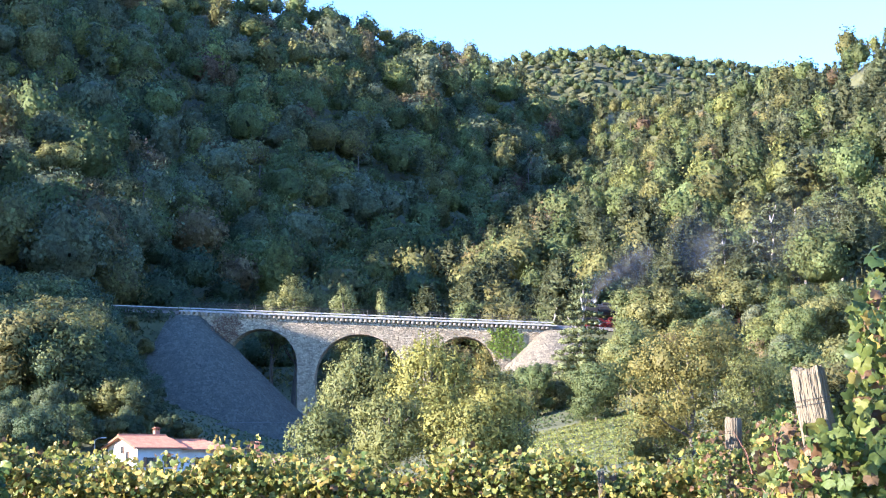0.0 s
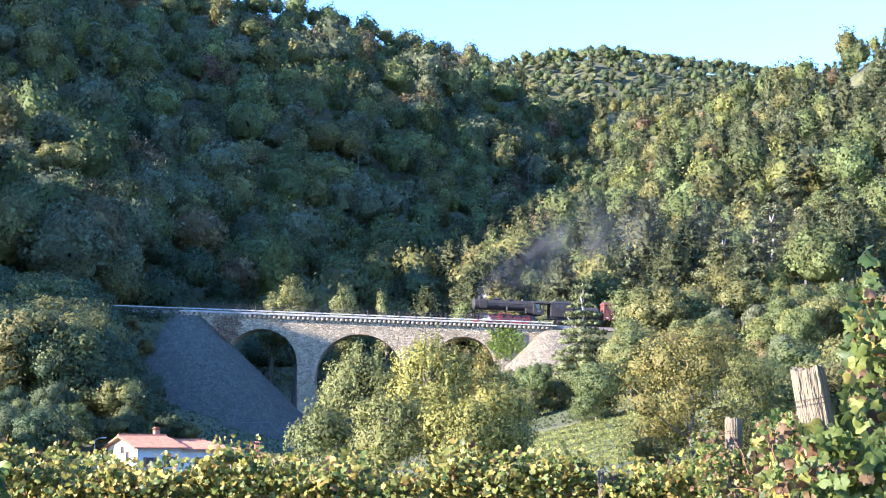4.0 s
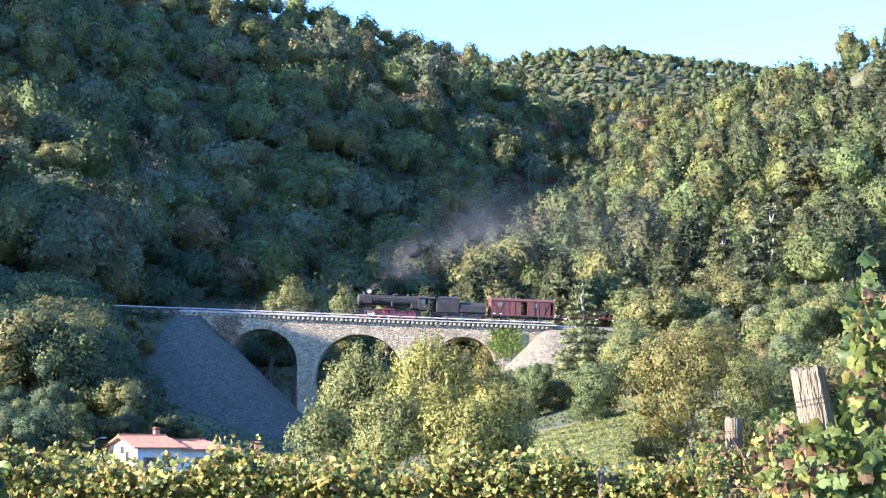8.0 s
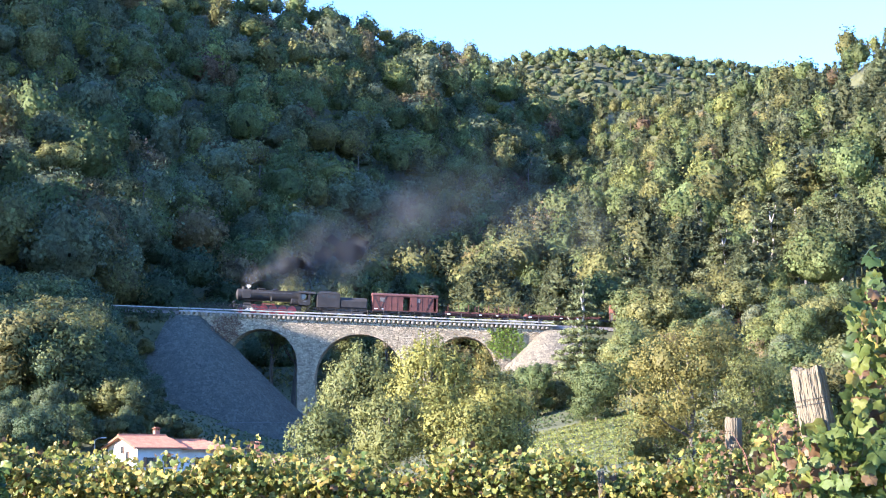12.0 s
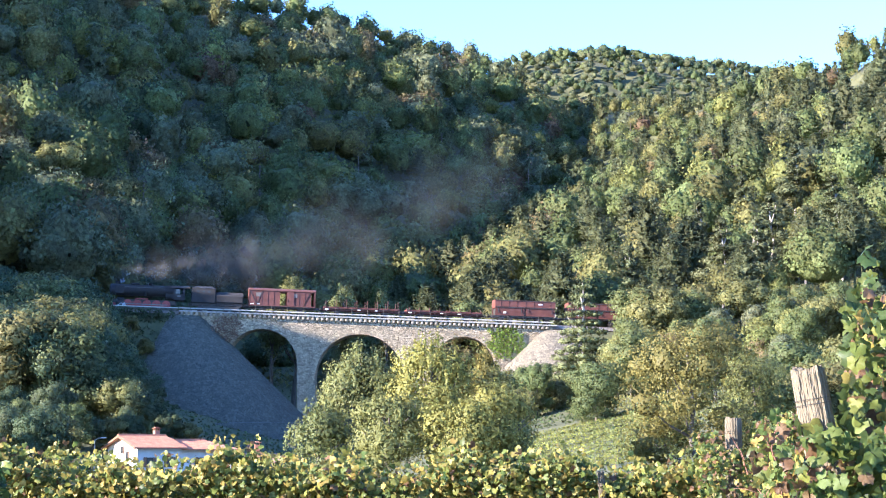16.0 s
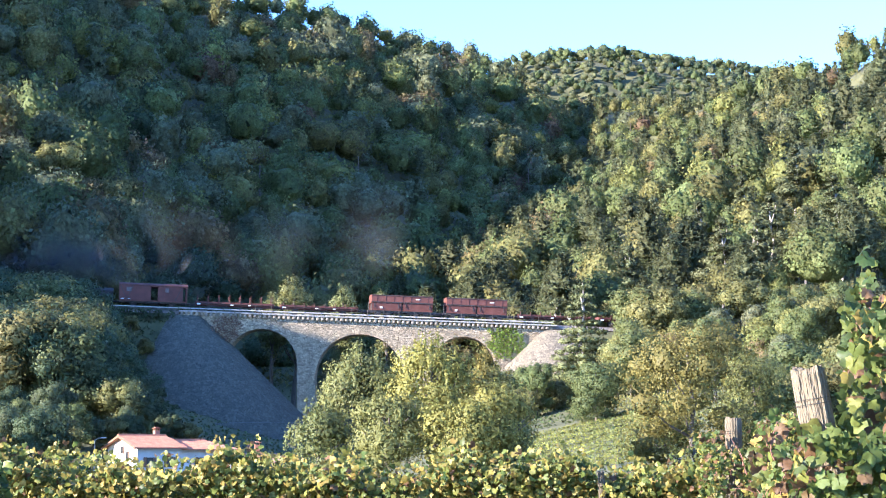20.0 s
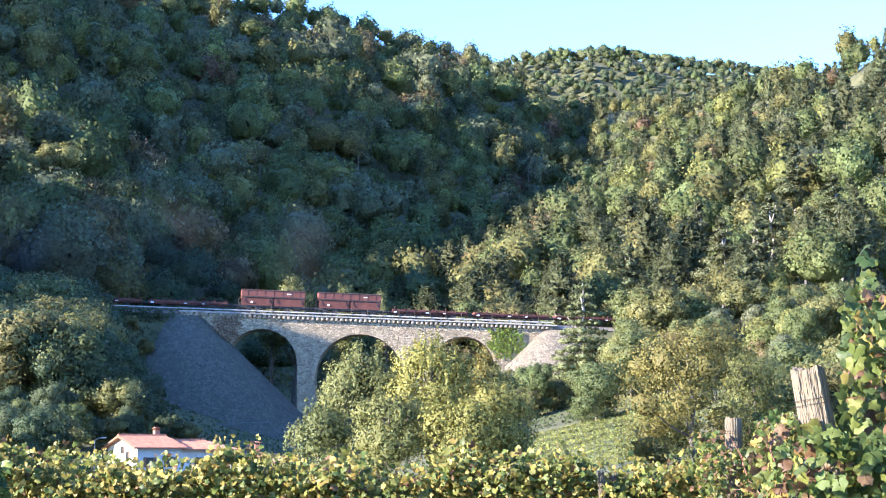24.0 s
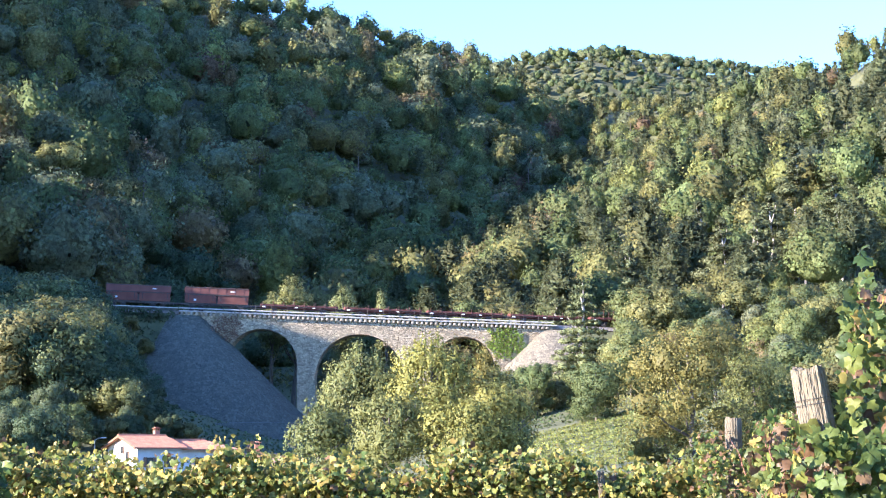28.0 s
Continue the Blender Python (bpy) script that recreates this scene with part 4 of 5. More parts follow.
        bm.faces.new(cols[0]), bm.faces.new(cols[-1])
        part("roof_slope", bm, mat, parent, "weathered orange clay tiles")
    bm = bmesh.new()
    tube(bm, (x0 - over, yw / 2, z_ridge + .03), (x1 + over - hip, yw / 2, z_ridge + .03), .13, seg=8)
    part("ridge_tiles", bm, mat, parent)


house = tagged(new("house"), "low white house with an orange clay-tiled roof behind the vineyard", "house")
house.matrix_basis = pose(-35.3, 206.5, -2.2, 0, 0, 35)
bm = bmesh.new()
vs = [bm.verts.new(p) for p in ((0, 0, 0), (0, 8, 0), (0, 8, 4.95), (0, 4, 6.15), (0, 0, 4.95))]
ws = [bm.verts.new((5.6, v.co.y, v.co.z)) for v in vs]
bm.faces.new(vs), bm.faces.new(ws[::-1])
for k in range(5):
    bm.faces.new((vs[k], ws[k], ws[(k + 1) % 5], vs[(k + 1) % 5]))
part("wall", bm, M_PLASTER, house, "white plaster wall")
bm = bmesh.new()
box(bm, 9.2, 4, 2.35, 7.1, 7.2, 4.7)
part("wall", bm, M_PLASTER, house, "white plaster wall")
gable_roof(house, 0, 5.6, 8, 5.0, 6.25, .65, M_TILE, 0.7)
gable_roof(house, 6.1, 12.7, 8, 4.75, 5.72, .5, M_TILE, 2.4)
for y, z in ((1.5, 4.3), (4, 4.55)):
    bm = bmesh.new()
    box(bm, -.02, y if y > 2 else 2.6, z - (.0 if y > 2 else .4), .12, .55, .8, .02)
    w = part("window", bm, M_DARK, house)
    bm = bmesh.new()
    for dy in (-.34, .34):
        box(bm, -.05, (y if y > 2 else 2.6) + dy, z - (.0 if y > 2 else .4), .1, .1, .95)
    part("frame", bm, M_WOODTRIM, w)
for x in (1.6, 4.2, 8.4, 11.6):
    bm = bmesh.new()
    box(bm, x, .0 if x < 5.5 else .38, 3.1, .8, .12, 1.1, .02)
    w = part("window", bm, M_DARK, house)
    for dx in (-.62, .62):
        bm = bmesh.new()
        box(bm, x + dx, -.05 if x < 5.5 else .33, 3.1, .4, .06, 1.15, .01)
        part("shutter", bm, M_WOODTRIM, w)
for s in (0, 1):
    bm = bmesh.new()
    y0, y1 = (-.65, 4) if s == 0 else (8.65, 4)
    za = 5.0 - .3125 * .65
    vs = [bm.verts.new(p) for p in ((-.66, y0, za), (-.66, y1, 6.25), (-.66, y1, 6.0), (-.66, y0, za - .22), (-.58, y0, za), (-.58, y1, 6.25), (-.58, y1, 6.0), (-.58, y0, za - .22))]
    for q in ((0, 1, 2, 3), (7, 6, 5, 4), (0, 4, 5, 1), (2, 6, 7, 3), (0, 3, 7, 4), (1, 5, 6, 2)):
        bm.faces.new([vs[i] for i in q])
    part("bargeboard", bm, M_WOODTRIM, house)


def chimney(parent, x, y, z0, z1, mat):
    bm = bmesh.new()
    box(bm, x, y, (z0 + z1) / 2, .62, .62, z1 - z0, .02)
    c = part("chimney", bm, mat, parent, "plastered chimney with a tiled cap")
    bm = bmesh.new()
    for a, b in ((-.25, -.25), (.25, -.25), (-.25, .25), (.25, .25)):
        box(bm, x + a, y + b, z1 + .12, .1, .1, .24)
    box(bm, x, y, z1 + .27, .85, .85, .07, .02)
    box(bm, x, y, z1 + .36, .5, .5, .12, .04)
    part("cap", bm, M_TILE, c)


chimney(house, 4.6, 4.6, 5.7, 6.85, M_OLDTILE)

shed = tagged(new("outbuilding"), "low outbuilding with a dull brown tiled roof beside the house", "outbuilding")
shed.matrix_basis = pose(-25.2, 211, -1.8, 0, 0, 14)
bm = bmesh.new()
box(bm, 3, 2.5, 1.4, 6, 5, 2.8)
part("wall", bm, M_PLASTER, shed)
gable_roof(shed, 0, 6, 5, 2.85, 3.6, .4, M_OLDTILE)
chimney(shed, 3.6, 2.2, 3.3, 4.75, M_TILE)

lamp = tagged(new("street_lamp"), "slim grey street lamp with a bent arm beside the house", "street lamp")
lamp.matrix_basis = pose(-37.6, 193, ground_z(-37.6, 193))
M_GREY = noisy("galvanised_steel", (.30, .31, .32), (.48, .49, .50), 3, .45, .05, 20, .6)
bm = bmesh.new()
tube(bm, (0, 0, 0), (0, 0, 4.05), .06, .04, 8)
part("pole", bm, M_GREY, lamp)
bm = bmesh.new()
tube(bm, (0, 0, 4.0), (.3, 0, 4.22), .035, .03, 8)
tube(bm, (.3, 0, 4.22), (.75, 0, 4.28), .03, .03, 8)
part("arm", bm, M_GREY, lamp)
bm = bmesh.new()
box(bm, .95, 0, 4.28, .6, .24, .12, .04)
part("lamp_head", bm, M_CONCRETE, lamp, "pale lamp head")

# ---- vineyard ----
M_VINE = leafy("vine_leaves", .42, .32, .45, .012, gloss=.25, grain=28.0, gappy=False)
M_POST = noisy("weathered_post", (.055, .044, .026), (.20, .163, .105), 9, .95, 1.0, 60, stretch=(1, 1, .12))
M_CANE = noisy("vine_cane", (.12, .05, .03), (.28, .14, .09), 6, .8, .4, 30)
_ang = [radians(a) for a in (270, 305, 335, 0, 25, 58, 90, 122, 155, 180, 205, 235)]
_rad = (.3, .78, .95, .80, 1.0, .80, 1.08, .80, 1.0, .80, .95, .78)


def leaf_shape(rng, fold=.3, fine=False):
    """A five-lobed vine leaf of unit radius, folded along its midrib."""
    pts = [(0, 0, 0)]
    ring = list(zip(_ang, _rad))
    if fine:
        both = list(zip(ring, ring[1:] + [(ring[0][0] + 6.2832, ring[0][1])]))
        ring = [p for (a, r), (b, s) in both for p in ((a, r), ((a + (b - a if b > a else b - a + 6.2832) / 2), (r + s) / 2 * .93))]
    n = len(ring)
    for a, r in ring:
        r = r * rng.uniform(.9, 1.08)
        x, y = r * math.cos(a), r * math.sin(a)
        pts.append((x, y, -fold * abs(x) * .7 - .26 * y * abs(y) + rng.normal() * .12))
    q = [[0, 1 + i, 1 + (i + 1) % n, 1 + (i + 2) % n] for i in range(0, n, 2)]
    return np.array(pts), np.array(q)


VINE_TONES = ((.105, .135, .03), (.16, .172, .036), (.25, .22, .045), (.33, .255, .06), (.055, .085, .024), (.15, .095, .045))
rng = np.random.default_rng(31)
leaf_models = []
for i in range(18):
    v, q = leaf_shape(rng, rng.uniform(.1, .7), True)
    me = quad_mesh("leaf", v, q, np.repeat(np.array([VINE_TONES[i % 6]]), len(v), 0))
    me.materials.append(M_VINE)
    v, q = leaf_shape(rng, rng.uniform(.1, .7))
    leaf_models.append((me, v, q))


def leaf_pose(p, size, rng, face=(-.2, -.8, .5), spread=.95):
    n = Vector(face) + Vector(rng.normal(size=3)) * spread
    m = n.to_track_quat("Z", "Y").to_matrix().to_4x4() @ Matrix.Rotation(rng.normal() * .9 + math.pi, 4, "Z")
    return Matrix.Translation(p) @ m @ Matrix.Diagonal((size, size, size, 1))


def vine_leaves(thing, spots, sizes, tones, rng, singles=300):
    """The nearest leaves singly, the rest joined."""
    V, Q, T, base = [], [], [], 0
    order = np.argsort([p[1] for p in spots])
    for k, i in enumerate(order):
        tone = tones[i]
        me, v, q = leaf_models[int(rng.integers(0, 3)) * 6 + tone]
        m = leaf_pose(spots[i], sizes[i], rng)
        if k < singles:
            shared("leaf", me, thing, m)
        else:
            a = np.array(m)
            V.append(v @ a[:3, :3].T + a[:3, 3])
            Q.append(q + base)
            T.append(np.repeat(np.array([VINE_TONES[tone]]) * rng.uniform(.75, 1.25), len(v), 0))
            base += len(v)
    if V:
        me = quad_mesh("foliage", np.concatenate(V), np.concatenate(Q), np.concatenate(T))
        me.materials.append(M_VINE)
        ob = new("foliage", me)
        ob.parent = thing
        tagged(ob, "", "", "", "stuff")


def canes(thing, rng, starts, length, up, n, r=.006):
    for s in range(n):
        p = Vector(starts[s % len(starts)])
        d = Vector((rng.normal() * .5, rng.normal() * .2, up)).normalized()
        bm = bmesh.new()
        rr = r
        for j in range(5):
            d = (d + Vector((rng.normal() * .45, rng.normal() * .25, -.10 * j * .5))).normalized()
            q = p + d * length / 5
            tube(bm, p, q, rr, rr * .8, 5, False)
            p, rr = q, rr * .8
        part("cane", bm, M_CANE, thing, smooth=True)


def vine_row(y, x0, x1, count, top, lab, singles):
    thing = tagged(new("vine_row"), lab, "grapevine", "rows of the vineyard")
    xs = rng.uniform(x0, x1, count)
    crest = top - .02 + .08 * np.sin(xs * 2.3) + .07 * np.sin(xs * 5.7 + 1) + .05 * np.sin(xs * 11) + .09 * np.clip(-xs - 3.3, 0, 1)
    zs = crest - np.abs(rng.normal(0, .27, count)) + .04
    far = rng.random(count) < .05
    zs = np.where(far, crest + rng.uniform(0, .2, count), zs)
    ys = y + rng.normal(0, .17, count)
    tone = [int(rng.choice([0, 1, 2, 3, 4, 5], p=[.22, .28, .24, .15, .07, .04])) for _ in range(count)]
    vine_leaves(thing, list(zip(xs, ys, zs)), rng.uniform(.021, .048, count), tone, rng, singles)
    canes(thing, rng, [(x, y, top - .3) for x in rng.uniform(x0, x1, 16)], .5, 1.0, 16, .004)
    bm = bmesh.new()
    for x in np.arange(x0, x1, 1.1):
        tube(bm, (x, y, -.1), (x + .05, y, top - .5), .03, .02, 6)
    part("stems", bm, M_CANE, thing)
    return thing


vine_row(17.6, -4.9, 3.1, 14500, 1.49, "row of grapevines with green and yellowing leaves", 300)
vine_row(20.4, -5.6, 3.6, 6000, 1.49, "row of grapevines turning yellow, behind the first row", 0)
vine_row(23.2, -6.3, 4.2, 2600, 1.47, "far row of grapevines with yellow-green leaves", 0)


def vine_post(x, y, r, top, lab, lean=0.0, square=False):
    thing = tagged(new("vineyard_post"), lab, "post", "posts of the vineyard")
    thing.matrix_basis = pose(x, y, 0, 0, lean, -17)
    bm = bmesh.new()
    n = 20
    rg = np.random.default_rng(int(abs(x) * 100) + 7)
    rings = []
    cs = [(math.cos(6.283 * i / n), math.sin(6.283 * i / n)) for i in range(n)]
    sq = [(abs(c) ** 7 + abs(w) ** 7) ** (-1 / 7) if square else 1.0 for c, w in cs]
    wob = [q * (1 + rg.normal() * .035) for q in sq]
    for z, k in ((-.3, 1.0), (top * .5, 1.0), (top - .25, .99), (top - .02, .97), (top, .92)):
        rings.append([bm.verts.new((r * wob[i] * k * cs[i][0], r * wob[i] * k * cs[i][1], z + (rg.normal() * .008 if z == top else 0))) for i in range(n)])
    for a, b in zip(rings[:-1], rings[1:]):
        for i in range(n):
            bm.faces.new((a[i], a[(i + 1) % n], b[(i + 1) % n], b[i]))
    bm.faces.new(rings[-1])
    part("shaft", bm, M_POST, thing, "split grey weathered wood")
    for z in (top - .12, top - .14):
        bm = bmesh.new()
        loops = [[bm.verts.new((r * sq[i] * (1.05 + dr) * cs[i][0], r * sq[i] * (1.05 + dr) * cs[i][1], z + dz)) for i in range(n)] for dr, dz in ((0, -.0012), (.016, 0), (0, .0012))]
        for a, b in zip(loops, loops[1:] + loops[:1]):
            for i in range(n):
                bm.faces.new((a[i], a[(i + 1) % n], b[(i + 1) % n], b[i]))
        part("wire_tie", bm, M_IRON, thing)
    return thing


vine_post(1.752, 7.0, .066, 2.015, "thick weathered grey wooden post with split top", -9, True)
vine_post(2.73, 16.8, .078, 2.0, "weathered grey wooden post among vine leaves", 0)
vine_post(1.60, 17.3, .035, 1.50, "thin grey stake in the vine row", -3)

# the tall vine round the near post
near_vine = tagged(new("grapevine"), "tall grapevine with large green leaves climbing past a post", "grapevine")
rg = np.random.default_rng(12)
spots, sizes, tones = [], [], []
while len(spots) < 1350:
    y = rg.normal(7.1, .3)
    if y < 6.4:
        continue
    w = rg.uniform(1.22, 2.1)
    x = w * y / 7.1
    edge = float(np.interp(w, (1.2, 1.34, 1.40, 1.50, 1.57, 1.60, 1.64, 1.70, 2.1), (1.50, 1.78, 1.70, 1.78, 1.90, 2.05, 2.22, 2.28, 2.40))) + .09 * math.sin(w * 31) + .05 * math.sin(w * 67)
    z = edge + .04 - abs(rg.normal(0, .40)) + (.12 * rg.random() if rg.random() < .06 else 0)
    if z < 1.1 or 1.36 < w < 1.57 and z > (1.77 if y < 7.15 else 1.93):
        continue
    spots.append((x, y, z))
    sizes.append(rg.uniform(.02, .046) * (.75 if w < 1.4 else 1))
    tones.append(int(rg.choice([0, 1, 2, 3, 4, 5], p=[.40, .10, .05, .04, .27, .14] if w > 1.4 else [.24, .10, .06, .08, .16, .36])))
for _ in range(170):
    x = rg.uniform(1.38, 1.80)
    spots.append((x, rg.uniform(6.68, 6.9), min(1.76, 1.70 + .06 * math.sin(x * 31)) - abs(rg.normal(0, .22))))
    sizes.append(rg.uniform(.026, .052))
    tones.append(int(rg.choice([0, 1, 4, 5], p=[.5, .2, .22, .08])))
vine_leaves(near_vine, spots, sizes, tones, rg, 300)
canes(near_vine, rg, [(rg.uniform(1.15, 2.0), 7.05, rg.uniform(1.2, 1.75)) for _ in range(14)], .15, 1.0, 14, .003)
canes(near_vine, rg, [(rg.uniform(1.24, 1.42), 6.9, rg.uniform(1.35, 1.7)) for _ in range(16)], .15, .9, 16, .0026)
second_vine = tagged(new("grapevine"), "grapevine with withered reddish leaves round a post", "grapevine")
spots, sizes, tones = [], [], []
for _ in range(2000):
    x = rg.uniform(2.35, 3.55)
    z = 1.92 - abs(rg.normal(0, .38)) + .25 * (x - 2.7)
    if abs(x - 2.72) < .16 and z > 1.70:
        continue
    spots.append((x, rg.normal(16.6, .25), z))
    sizes.append(rg.uniform(.02, .036))
    tones.append(int(rg.choice([0, 1, 2, 3, 4, 5], p=[.24, .16, .08, .08, .24, .20])))
vine_leaves(second_vine, spots, sizes, tones, rg, 200)
canes(second_vine, rg, [(rg.uniform(2.4, 3.4), 16.6, rg.uniform(1.3, 1.8)) for _ in range(8)], .2, 1.2, 8, .003)
edge_vine = tagged(new("grapevine"), "dark shaded grapevine with hanging leaves", "grapevine")
spots, sizes, tones = [], [], []
for _ in range(700):
    x = -2.0 - abs(rg.normal(0, .10)) + .08
    spots.append((x - .12, rg.normal(8.0, .2), rg.uniform(1.2, 1.62) + .1 * (-1.95 - x)))
    sizes.append(rg.uniform(.024, .044))
    tones.append(int(rg.choice([0, 4, 1, 2], p=[.3, .5, .15, .05])))
vine_leaves(edge_vine, spots, sizes, tones, rg, 150)


# ---- train ----
M_BLACK = noisy("loco_black", (.010, .009, .009), (.030, .026, .025), 1.2, .8, .15, 12)
M_RED = noisy("wheel_red", (.14, .018, .018), (.34, .045, .045), 2, .5, .1, 15)
M_BROWN = noisy("wagon_brown", (.068, .021, .015), (.125, .04, .029), .9, .7, .15, 10, spread=.08)
M_HOPPER = noisy("hopper_brown", (.08, .025, .017), (.145, .048, .033), .7, .7, .15, 10, spread=.08)
M_ROOF = noisy("wagon_roof", (.068, .023, .018), (.112, .042, .033), .8, .8, .15, 8)
M_PLANK = noisy("old_planks", (.13, .055, .04), (.25, .12, .09), 2, .9, .4, 14, stretch=(.3, 1, 1))
M_WHITE = noisy("white_paint", (.6, .6, .58), (.8, .8, .78), 4, .7, 0, 20)
M_COAL = noisy("coal", (.012, .012, .012), (.04, .04, .042), 4, .6, 1.0, 18)
M_STEEL = noisy("bright_steel", (.10, .095, .09), (.20, .19, .18), 6, .5, .05, 20, .9)
M_SHUTTER = noisy("grey_shutter", (.09, .075, .07), (.17, .15, .14), 3, .8, .1, 15)
turning = []
rolling = []
TRAIN = "the steam train"


def wheelset(parent, x, r, mat, spokes=0):
    """Axle and two wheels, as one turning part."""
    bm = bmesh.new()
    for s in (-1, 1):
        y = s * .72
        tube(bm, (0, y - .065, 0), (0, y + .065, 0), r, seg=20)
        tube(bm, (0, y - s * .03, 0), (0, y - s * .07, 0), r * 1.04, seg=20)
        tube(bm, (0, y + s * .05, 0), (0, y + s * .14, 0), r * .22, seg=10)
        for k in range(spokes):
            a = 6.283 * k / spokes
            box(bm, 0, 0, 0, .07, .05, r * .8, 0, Matrix.Rotation(a, 4, "Y") @ Matrix.Translation((0, y + s * .07, r * .5)))
    tube(bm, (0, -.7, 0), (0, .7, 0), .08, seg=8)
    w = part("wheelset", bm, mat, parent)
    w.location = (x, 0, r)
    turning.append((w, x, r))
    return w


def buffers(parent, x, s):
    for y in (-.875, .875):
        bm = bmesh.new()
        tube(bm, (x, y, 1.05), (x + s * .48, y, 1.05), .085, seg=8)
        tube(bm, (x + s * .48, y, 1.05), (x + s * .56, y, 1.05), .21, seg=12)
        part("buffer", bm, M_IRON, parent)
    bm = bmesh.new()
    tube(bm, (x, 0, 1.02), (x + s * .58, 0, .98), .05, seg=6)
    part("coupling", bm, M_IRON, parent)


def axle_gear(parent, x):
    for s in (-1, 1):
        bm = bmesh.new()
        for dx in (-.3, .3):
            box(bm, x + dx, s * .98, .72, .07, .05, .6)
        for j in range(4):
            box(bm, x, s * 1.0, .78 + j * .03, 1.2 - j * .22, .08, .025)
        box(bm, x, s * 1.0, .48, .28, .2, .3, .03)
        part("axle_guard", bm, M_IRON, parent)


def underframe(parent, length, mat=None):
    bm = bmesh.new()
    for y in (-.95, .95):
        box(bm, 0, y, 1.06, length, .1, .24)
    for x in np.linspace(-length / 2 + .06, length / 2 - .06, 6):
        box(bm, x, 0, 1.06, .12, 2.3, .22)
    part("underframe", bm, mat or M_IRON, parent)
    buffers(parent, length / 2, 1)
    buffers(parent, -length / 2, -1)


def marks(parent, spots):
    for x, z, w, h in spots:
        bm = bmesh.new()
        box(bm, x, -1.385, z, w, .012, h)
        part("marking", bm, M_WHITE, parent, "small white stencilled bar")


def covered_wagon():
    t = tagged(new("covered_wagon"), "red-brown covered goods wagon with its side door standing open", "wagon", TRAIN)
    L = 10.9
    underframe(t, L)
    bm = bmesh.new()
    box(bm, 0, 0, 1.22, L, 2.66, .1)
    part("floor", bm, M_PLANK, t)
    h = L / 2
    gaps = ((-h, -.42), (.78, 4.72), (5.28, h))
    for s in (-1, 1):
        for a, b in gaps:
            n = max(1, int((b - a) / .9))
            bm = bmesh.new()
            box(bm, (a + b) / 2, s * 1.33, 2.5, b - a, .06, 2.5)
            part("side_panel", bm, M_BROWN, t)
            for i in range(n + 1):
                x = a + (b - a) * i / n
                bm = bmesh.new()
                box(bm, x, s * 1.375, 2.5, .08, .05, 2.5)
                part("rib", bm, M_BROWN, t)
        bm = bmesh.new()
        for a, b in ((-.42, .78), (4.72, 5.28)):
            box(bm, (a + b) / 2, s * 1.33, 3.66, b - a, .06, .18)
        box(bm, 0, s * 1.39, 1.28, L, .05, .12)
        box(bm, 0, s * 1.39, 3.74, L, .05, .1)
        part("side_rail", bm, M_BROWN, t)
        for x0, x1 in ((-h + .15, -h + 1.25), (h - 1.9, h - .85)):
            for up in ((1, 0) if x0 < 0 else (0, 1)):
                bm = bmesh.new()
                x2, x3 = (x0, x1) if up == 1 else (x1 + .9, x1) if x0 < 0 else (x0, x1)
                d = Vector((x3 - x2, 0, -2.2 if x0 < 0 else 2.2))
                m = Matrix.Translation(((x2 + x3) / 2, s * 1.385, 2.5)) @ Matrix.Rotation(math.atan2(d.x, d.z), 4, "Y")
                box(bm, 0, 0, 0, .1, .05, d.length, 0, m)
                part("brace", bm, M_IRON, t)
        for x in (-h + 1.55, 2.05 if s < 0 else 2.05):
            bm = bmesh.new()
            box(bm, x, s * 1.375, 3.05, .85, .04, .66, .01)
            part("shutter", bm, M_SHUTTER, t, "grey vent shutter")
        bm = bmesh.new()
        box(bm, 1.35, s * 1.43, 2.46, 1.15, .05, 2.3)
        d = part("sliding_door", bm, M_BROWN, t)
        bm = bmesh.new()
        box(bm, .9, s * 1.48, 2.2, .05, .05, .4)
        part("door_handle", bm, M_IRON, d)
    for s in (-1, 1):
        bm = bmesh.new()
        box(bm, s * (h - .03), 0, 2.5, .06, 2.6, 2.5)
        part("end_panel", bm, M_BROWN, t)
    bm = bmesh.new()
    sec = [(1.48 * math.cos(a), 3.72 + .5 * math.sin(a)) for a in np.linspace(0, math.pi, 15)]
    rows = [[bm.verts.new((x, y, z)) for y, z in sec] for x in (-h - .08, h + .08)]
    for i in range(14):
        bm.faces.new((rows[0][i], rows[1][i], rows[1][i + 1], rows[0][i + 1]))
    bm.faces.new(rows[0]), bm.faces.new(rows[1][::-1])
    bm.faces.new((rows[0][0], rows[0][-1], rows[1][-1], rows[1][0]))
    part("roof", bm, M_ROOF, t, "faded red-brown curved roof")
    marks(t, ((1.05, 2.95, .6, .16), (-h + .5, 1.5, .5, .12), (-h + 1.6, 1.48, .4, .1)))
    for x in (-3.1, 3.1):
        wheelset(t, x, .47, M_IRON)
        axle_gear(t, x)
    bm = bmesh.new()
    for y in (-1.25, 1.25):
        box(bm, .2, y, .75, 1.4, .25, .04)
        for x in (-.4, .8):
            box(bm, x, y, .95, .04, .04, .4)
    part("step", bm, M_IRON, t)
    return t


